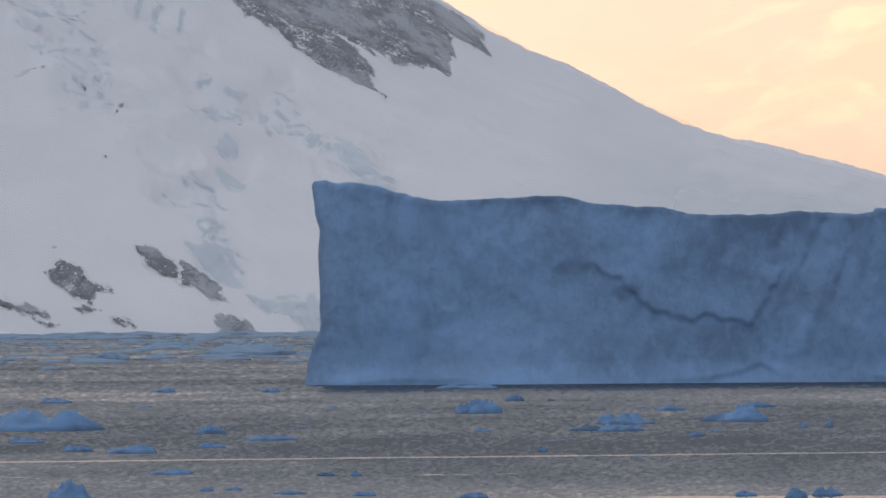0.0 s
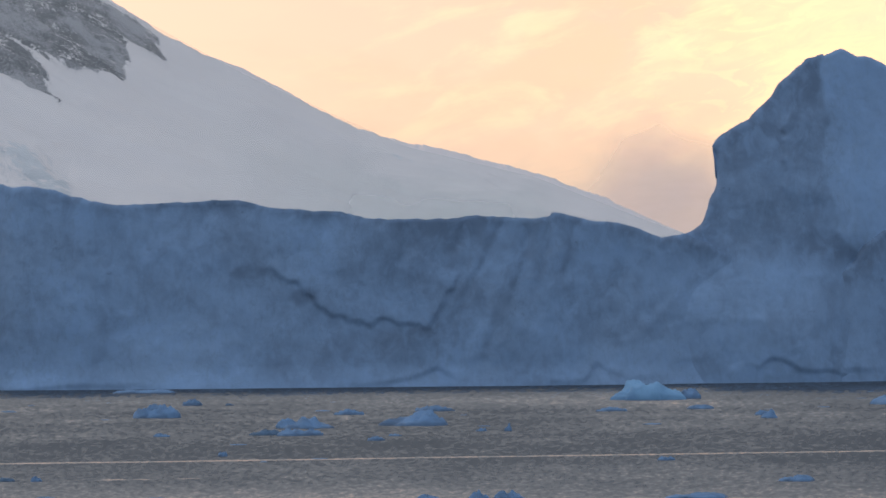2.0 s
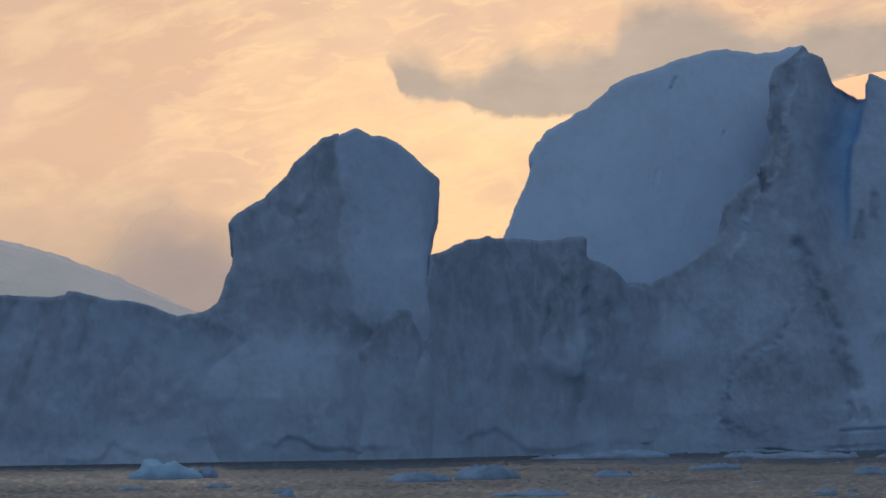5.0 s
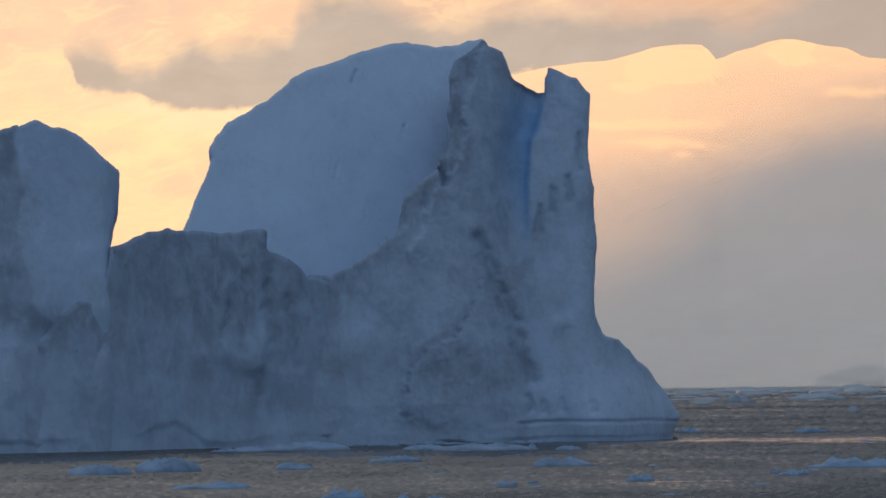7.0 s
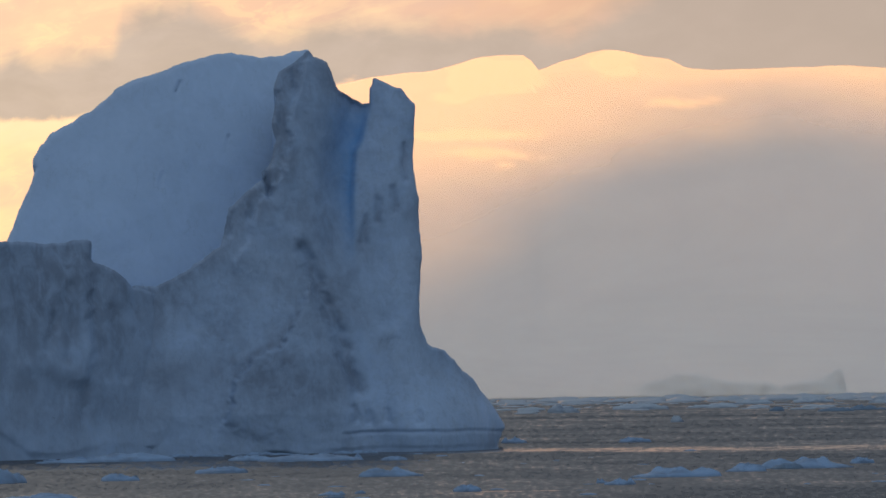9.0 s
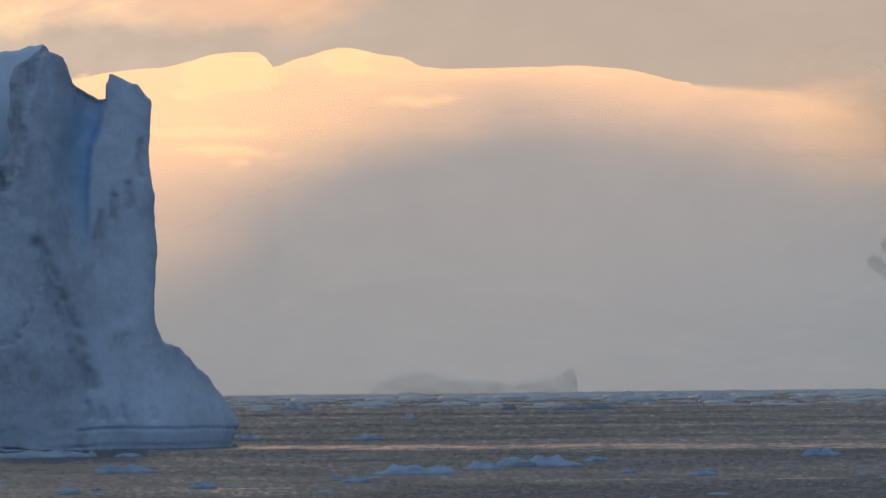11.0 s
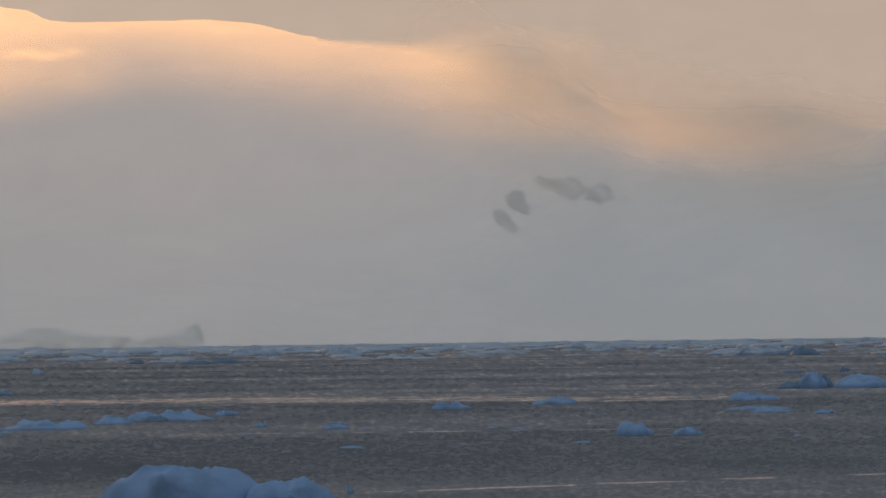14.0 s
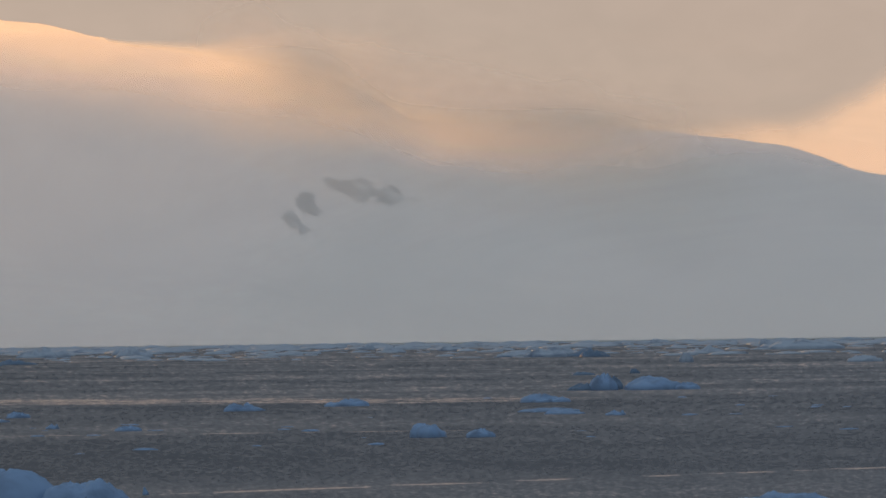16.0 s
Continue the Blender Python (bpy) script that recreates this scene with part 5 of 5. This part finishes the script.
    # undercut shade along the waterline is put into the colour, over patchy dirt
    dirt_shade = np.clip(0.15 + 0.7 * fbm(verts[:, 0] * 4, verts[:, 1] * 4, verts[:, 2] * 6, 4, seed + 8, 0.6) + 0.95 * smooth(verts[:, 2], 0.07, 0.01), 0, 1)
    me.attributes.new("dirt_shade", "FLOAT", "POINT").data.foreach_set("value", dirt_shade.astype(np.float32))
    me.materials.append(mat)
    return me


FLOES = {style: [floe_mesh(200 + 17 * i + 5 * j, style, BLUE_FLOE if style == "block" else FLOE_ICE) for j in range(5)] for i, style in enumerate(("hump", "slab", "double", "peak", "block", "dome"))}
KINDS = ("hump", "slab", "double", "peak", "dome")
PALE = {style: [floe_mesh(500 + 3 * j + 11 * i, style, FAR_HAZE_ICE) for j in range(3)] for i, style in enumerate(KINDS)}
DARK = {style: [floe_mesh(400 + 3 * j + i, style, DARK_FLOE) for j in range(2)] for i, style in enumerate(KINDS)}
WORDS = {"hump": "rounded pale blue lump of drifting ice", "slab": "flat pale blue slab of drifting ice", "double": "pale blue drifting ice with two humps",
         "peak": "jagged pale blue lump of drifting ice", "block": "ragged-topped pale blue block of drifting ice", "dome": "smooth pale blue dome of drifting ice"}
dice = random.Random(5)


def floe(x, y, width, height, style, dark=False, far=False):
    me = dice.choice((DARK if dark else PALE if far else FLOES)[style])
    top = max(v.co.z for v in me.vertices)
    if far and style == "hump":
        width, height = width * 1.5, height * 0.75
    ob = new("ice_floe", me)
    ob.matrix_world = Matrix.Translation((x, y, 0)) @ Matrix.Rotation(dice.uniform(-0.2, 0.2) + (math.pi if style != "block" and dice.random() < 0.5 else 0), 4, "Z") @ Matrix.Diagonal((width, width * (0.6 if far else 1.0), height / top, 1))
    words = {"peak": "jagged dark lump of wet drifting ice", "hump": "rounded dark lump of wet drifting ice", "dome": "smooth dark lump of wet drifting ice"}.get(style, "low dark slab of wet drifting ice") if dark else WORDS[style]
    return tagged(ob, words, "ice floe", "ice drifting on the sea")


H, S, D, P, B, R = "hump", "slab", "double", "peak", "block", "dome"
for x, y, w, h, style in [(-58.5, 229.9, 7.0, 1.30, D), (-77.8, 307.7, 2.3, 0.47, S), (-79.8, 352.3, 1.7, 0.44, S), (-70.0, 349.6, 1.4, 0.43, S), (-47.3, 221.8, 1.7, 0.49, S), (-41.4, 209.0, 2.4, 0.29, S), (-43.7, 188.9, 2.1, 0.39, S), (-41.8, 196.9, 1.2, 0.27, S), (-53.0, 205.2, 1.7, 0.34, S), (-47.0, 191.4, 1.3, 0.34, S), (-33.6, 137.5, 1.7, 0.80, P), (-35.9, 162.8, 1.6, 0.22, S), (-30.9, 146.3, 0.5, 0.16, S), (-30.1, 147.2, 0.6, 0.12, S), (-27.4, 143.9, 1.2, 0.14, S), (-28.1, 160.4, 0.4, 0.22, S), (-24.5, 142.4, 0.7, 0.16, S), (-55.6, 365.5, 4.9, 0.40, S)]:
    floe(x, y, w, h, style)
for x, y, w, h, style in [(-40.0, 268.1, 2.9, 0.94, H), (-43.2, 308.1, 1.5, 0.54, S), (-26.9, 239.3, 3.0, 0.68, H), (-25.4, 223.7, 2.3, 0.42, S), (-28.0, 273.7, 2.0, 0.41, S), (-20.9, 243.9, 4.6, 0.95, P), (-23.2, 283.1, 2.7, 0.42, S), (-32.7, 223.1, 0.8, 0.21, S), (-20.2, 213.3, 0.9, 0.26, S), (-20.0, 221.6, 0.7, 0.15, S), (-16.1, 230.0, 0.6, 0.22, S), (-14.6, 229.8, 0.5, 0.46, P), (-24.8, 189.4, 0.4, 0.26, S), (-20.4, 140.5, 0.8, 0.19, S), (-9.5, 139.4, 0.7, 0.45, H), (-8.6, 142.1, 0.9, 0.31, H), (-11.4, 142.1, 0.7, 0.19, S), (-9.8, 318.1, 5.7, 1.53, B)]:
    floe(x, y, w, h, style)
for x, y, w, h, style in [(-6.9, 321.0, 1.8, 0.85, R), (-11.1, 278.9, 2.1, 0.30, S), (-5.3, 283.8, 1.5, 0.30, S), (-0.6, 256.4, 1.1, 0.62, P), (-4.5, 180.4, 0.7, 0.19, S), (1.1, 156.4, 1.2, 0.25, S), (-2.2, 142.3, 1.9, 0.19, S), (8.8, 294.7, 4.3, 0.75, H), (13.9, 301.1, 4.6, 1.09, H), (-1.0, 264.2, 1.2, 0.35, S), (22.5, 302.6, 2.6, 0.57, S), (32.4, 325.4, 4.4, 0.57, S), (42.0, 300.8, 4.1, 0.69, H), (14.0, 249.4, 4.2, 0.40, S), (31.1, 248.0, 1.8, 0.27, S), (33.2, 250.9, 0.7, 0.20, S), (19.3, 222.7, 2.2, 0.57, H), (24.8, 390.3, 6.8, 0.47, S)]:
    floe(x, y, w, h, style)
for x, y, w, h, style in [(30.2, 392.2, 6.8, 0.84, S), (40.7, 384.6, 3.4, 0.52, S), (45.4, 377.3, 7.6, 0.61, S), (52.3, 372.4, 2.0, 0.40, S), (49.8, 378.3, 1.0, 0.61, P), (81.4, 480.4, 3.3, 0.78, S), (19.9, 192.4, 4.0, 0.96, H), (39.7, 251.2, 1.4, 0.44, S), (93.4, 470.3, 3.9, 0.64, S), (58.9, 282.2, 5.4, 0.73, H), (51.1, 261.6, 2.0, 0.46, S), (67.2, 296.0, 3.2, 0.65, H), (73.6, 304.5, 5.9, 0.84, H), (81.4, 319.1, 2.0, 0.53, S), (73.0, 277.0, 1.0, 0.38, S), (75.2, 266.1, 1.5, 0.37, S), (103.5, 330.6, 3.5, 0.70, H), (117.4, 344.5, 3.7, 0.68, S)]:
    floe(x, y, w, h, style)
for x, y, w, h, style in [(84.2, 233.8, 2.1, 0.87, R), (86.8, 231.6, 1.8, 0.55, R), (136.3, 346.9, 4.2, 0.80, S), (119.9, 303.8, 4.4, 0.31, S), (50.9, 266.6, 0.7, 0.33, S), (173.8, 411.0, 6.4, 1.5, R), (177.4, 409.6, 3.2, 0.8, S), (169.4, 413.0, 3.0, 1.9, R), (136.4, 346.6, 3.5, 0.60, S), (60.9, 132.7, 3.7, 0.49, H), (117.1, 293.8, 3.4, 0.38, S), (117.9, 285.8, 1.7, 0.41, S), (44.6, 156.6, 0.3, 0.31, P)]:
    floe(x, y, w, h, style)
for x, y, w, h, style in [(-40.3, 307.2, 0.6, 0.17, S), (-27.5, 224.9, 1.7, 0.33, S), (-29.3, 160.5, 0.7, 0.18, S), (24.0, 305.3, 0.4, 0.41, S), (71.6, 302.4, 2.2, 0.50, S), (30.3, 241.4, 1.3, 0.20, S), (181.0, 443.6, 1.7, 1.09, S), (166.8, 413.6, 3.0, 0.8, S), (172.0, 417.0, 2.6, 1.7, S), (242.8, 578.6, 1.7, 0.76, S), (229.9, 566.8, 4.1, 0.49, S)]:
    floe(x, y, w, h, style, dark=True)
# the nearest floe: a big dome, a lesser one and a dark slab in the hollow between them
DOMES = [floe_mesh(610 + 7 * j, "dome", FLOE_ICE) for j in range(2)]
near_floe = tagged(new("ice_floe"), "broad pale blue floe with two rounded humps and dark hollow", "ice floe", "ice drifting on the sea")
near_floe.location = (36.3, 143.5, 0)
for name, me, x, y, w, d, h in (("main_hump", DOMES[0], -1.2, 0.5, 5.8, 4.2, 5.2), ("side_hump", DOMES[1], 2.2, -0.3, 3.4, 2.6, 3.9), ("dark_hollow", DARK[S][0], 1.3, -1.0, 3.0, 1.8, 2.4)):
    piece = new(name, me)
    piece.parent = near_floe
    piece.matrix_local = Matrix.Translation((x, y, 0)) @ Matrix.Diagonal((w, d, h, 1))
# brash jammed along the berg's waterline
for i in range(16):
    x = 22 + 35 * (i + dice.uniform(0, 0.8)) / 16
    w = dice.uniform(1.0, 2.6)
    floe(x, float(np.interp(x, [20, 40, 58], [405, 415, 419])) + dice.uniform(-2, 2), w, w * dice.uniform(0.08, 0.18), dice.choice((S, S, H)))
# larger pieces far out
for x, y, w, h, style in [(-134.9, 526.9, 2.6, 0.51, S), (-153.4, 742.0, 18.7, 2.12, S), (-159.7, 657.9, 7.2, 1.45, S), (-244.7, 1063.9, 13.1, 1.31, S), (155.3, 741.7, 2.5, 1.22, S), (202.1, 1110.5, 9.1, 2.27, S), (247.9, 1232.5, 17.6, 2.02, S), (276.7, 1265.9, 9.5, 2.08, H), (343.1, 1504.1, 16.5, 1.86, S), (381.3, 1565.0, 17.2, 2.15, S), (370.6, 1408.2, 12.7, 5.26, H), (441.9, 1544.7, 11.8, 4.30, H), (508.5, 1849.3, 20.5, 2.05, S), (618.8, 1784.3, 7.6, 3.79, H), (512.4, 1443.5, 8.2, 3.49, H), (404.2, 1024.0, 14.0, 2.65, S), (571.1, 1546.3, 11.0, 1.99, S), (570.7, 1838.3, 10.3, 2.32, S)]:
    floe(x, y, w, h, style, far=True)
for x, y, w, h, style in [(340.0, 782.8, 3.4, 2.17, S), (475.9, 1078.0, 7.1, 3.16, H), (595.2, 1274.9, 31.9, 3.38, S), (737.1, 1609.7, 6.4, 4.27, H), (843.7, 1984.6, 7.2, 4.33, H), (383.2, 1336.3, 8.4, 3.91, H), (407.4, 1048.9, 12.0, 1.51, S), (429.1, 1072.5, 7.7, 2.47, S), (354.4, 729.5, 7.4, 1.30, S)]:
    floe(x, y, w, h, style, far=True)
for x, y, w, h, style in [(240.8, 1030.4, 4.3, 1.28, S), (245.5, 987.7, 8.2, 1.09, S), (262.3, 1023.2, 7.1, 1.98, H), (416.8, 1025.8, 8.2, 3.11, H), (408.6, 1000.0, 5.8, 2.89, H), (396.4, 1033.8, 5.2, 0.59, S)]:
    floe(x, y, w, h, style, far=True, dark=True)


def brash(name, label, spots, seed, mat):
    """Many small pieces of ice, too many to count, in one mesh."""
    rng = np.random.RandomState(seed)
    verts, faces = [], []
    for a0, a1, r0, r1, count, size in spots:
        for _ in range(count):
            az0, r = radians(rng.uniform(a0, a1)), rng.uniform(r0, r1)
            w = size * rng.uniform(0.35, 1.0) ** 1.5 * 1.4
            tall = w * rng.uniform(0.02, 0.10)
            cx, cy, base, k = r * math.sin(az0), r * math.cos(az0), len(verts), 9
            off = rng.uniform(0, 1)
            for ring, (scale, zz) in enumerate(((0.9, -0.1 * w), (1.0, 0.02 * w), (0.72, 0.75 * tall))):
                for j in range(k):
                    t = 2 * math.pi * (j + off) / k
                    s = scale * rng.uniform(0.75, 1.15)
                    verts.append((cx + 0.5 * w * s * math.cos(t), cy + 0.34 * w * s * math.sin(t), zz * rng.uniform(0.8, 1.2)))
            verts.append((cx + rng.uniform(-0.1, 0.1) * w, cy, tall * rng.uniform(0.9, 1.3)))
            for ring in (0, 1):
                for j in range(k):
                    a, b = base + ring * k + j, base + ring * k + (j + 1) % k
                    faces.append((a, b, b + k, a + k))
            for j in range(k):
                faces.append((base + 2 * k + j, base + 2 * k + (j + 1) % k, base + 3 * k))
    ob = mesh_object(name, verts, faces, mat, dirt_shade=np.zeros(len(verts)))
    return tagged(ob, label, "brash ice", kind="stuff")


brash("brash_ice", "scattered small pieces of pale drifting ice", [(-16, 2, 170, 380, 26, 0.9), (7, 27, 220, 420, 60, 1.0), (0, 8, 250, 380, 12, 0.8)], 3, FLOE_ICE)
brash("far_brash", "wide field of broken pack ice far out", [(-16, -9, 620, 1500, 260, 7), (-16, -9, 1500, 2150, 260, 14), (8, 31, 1100, 1800, 330, 8), (8, 31, 1800, 2950, 1100, 15)], 4, FAR_HAZE_ICE)


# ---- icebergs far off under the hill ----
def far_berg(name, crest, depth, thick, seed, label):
    ob = ice_rampart(name, crest, lambda x, z: depth + 0.3 * np.maximum(z, 0), thick, None, HAZE_TINTED_ICE, seed, step=1.0, rough=3.0, edge=3.0, brow_high=3.0)
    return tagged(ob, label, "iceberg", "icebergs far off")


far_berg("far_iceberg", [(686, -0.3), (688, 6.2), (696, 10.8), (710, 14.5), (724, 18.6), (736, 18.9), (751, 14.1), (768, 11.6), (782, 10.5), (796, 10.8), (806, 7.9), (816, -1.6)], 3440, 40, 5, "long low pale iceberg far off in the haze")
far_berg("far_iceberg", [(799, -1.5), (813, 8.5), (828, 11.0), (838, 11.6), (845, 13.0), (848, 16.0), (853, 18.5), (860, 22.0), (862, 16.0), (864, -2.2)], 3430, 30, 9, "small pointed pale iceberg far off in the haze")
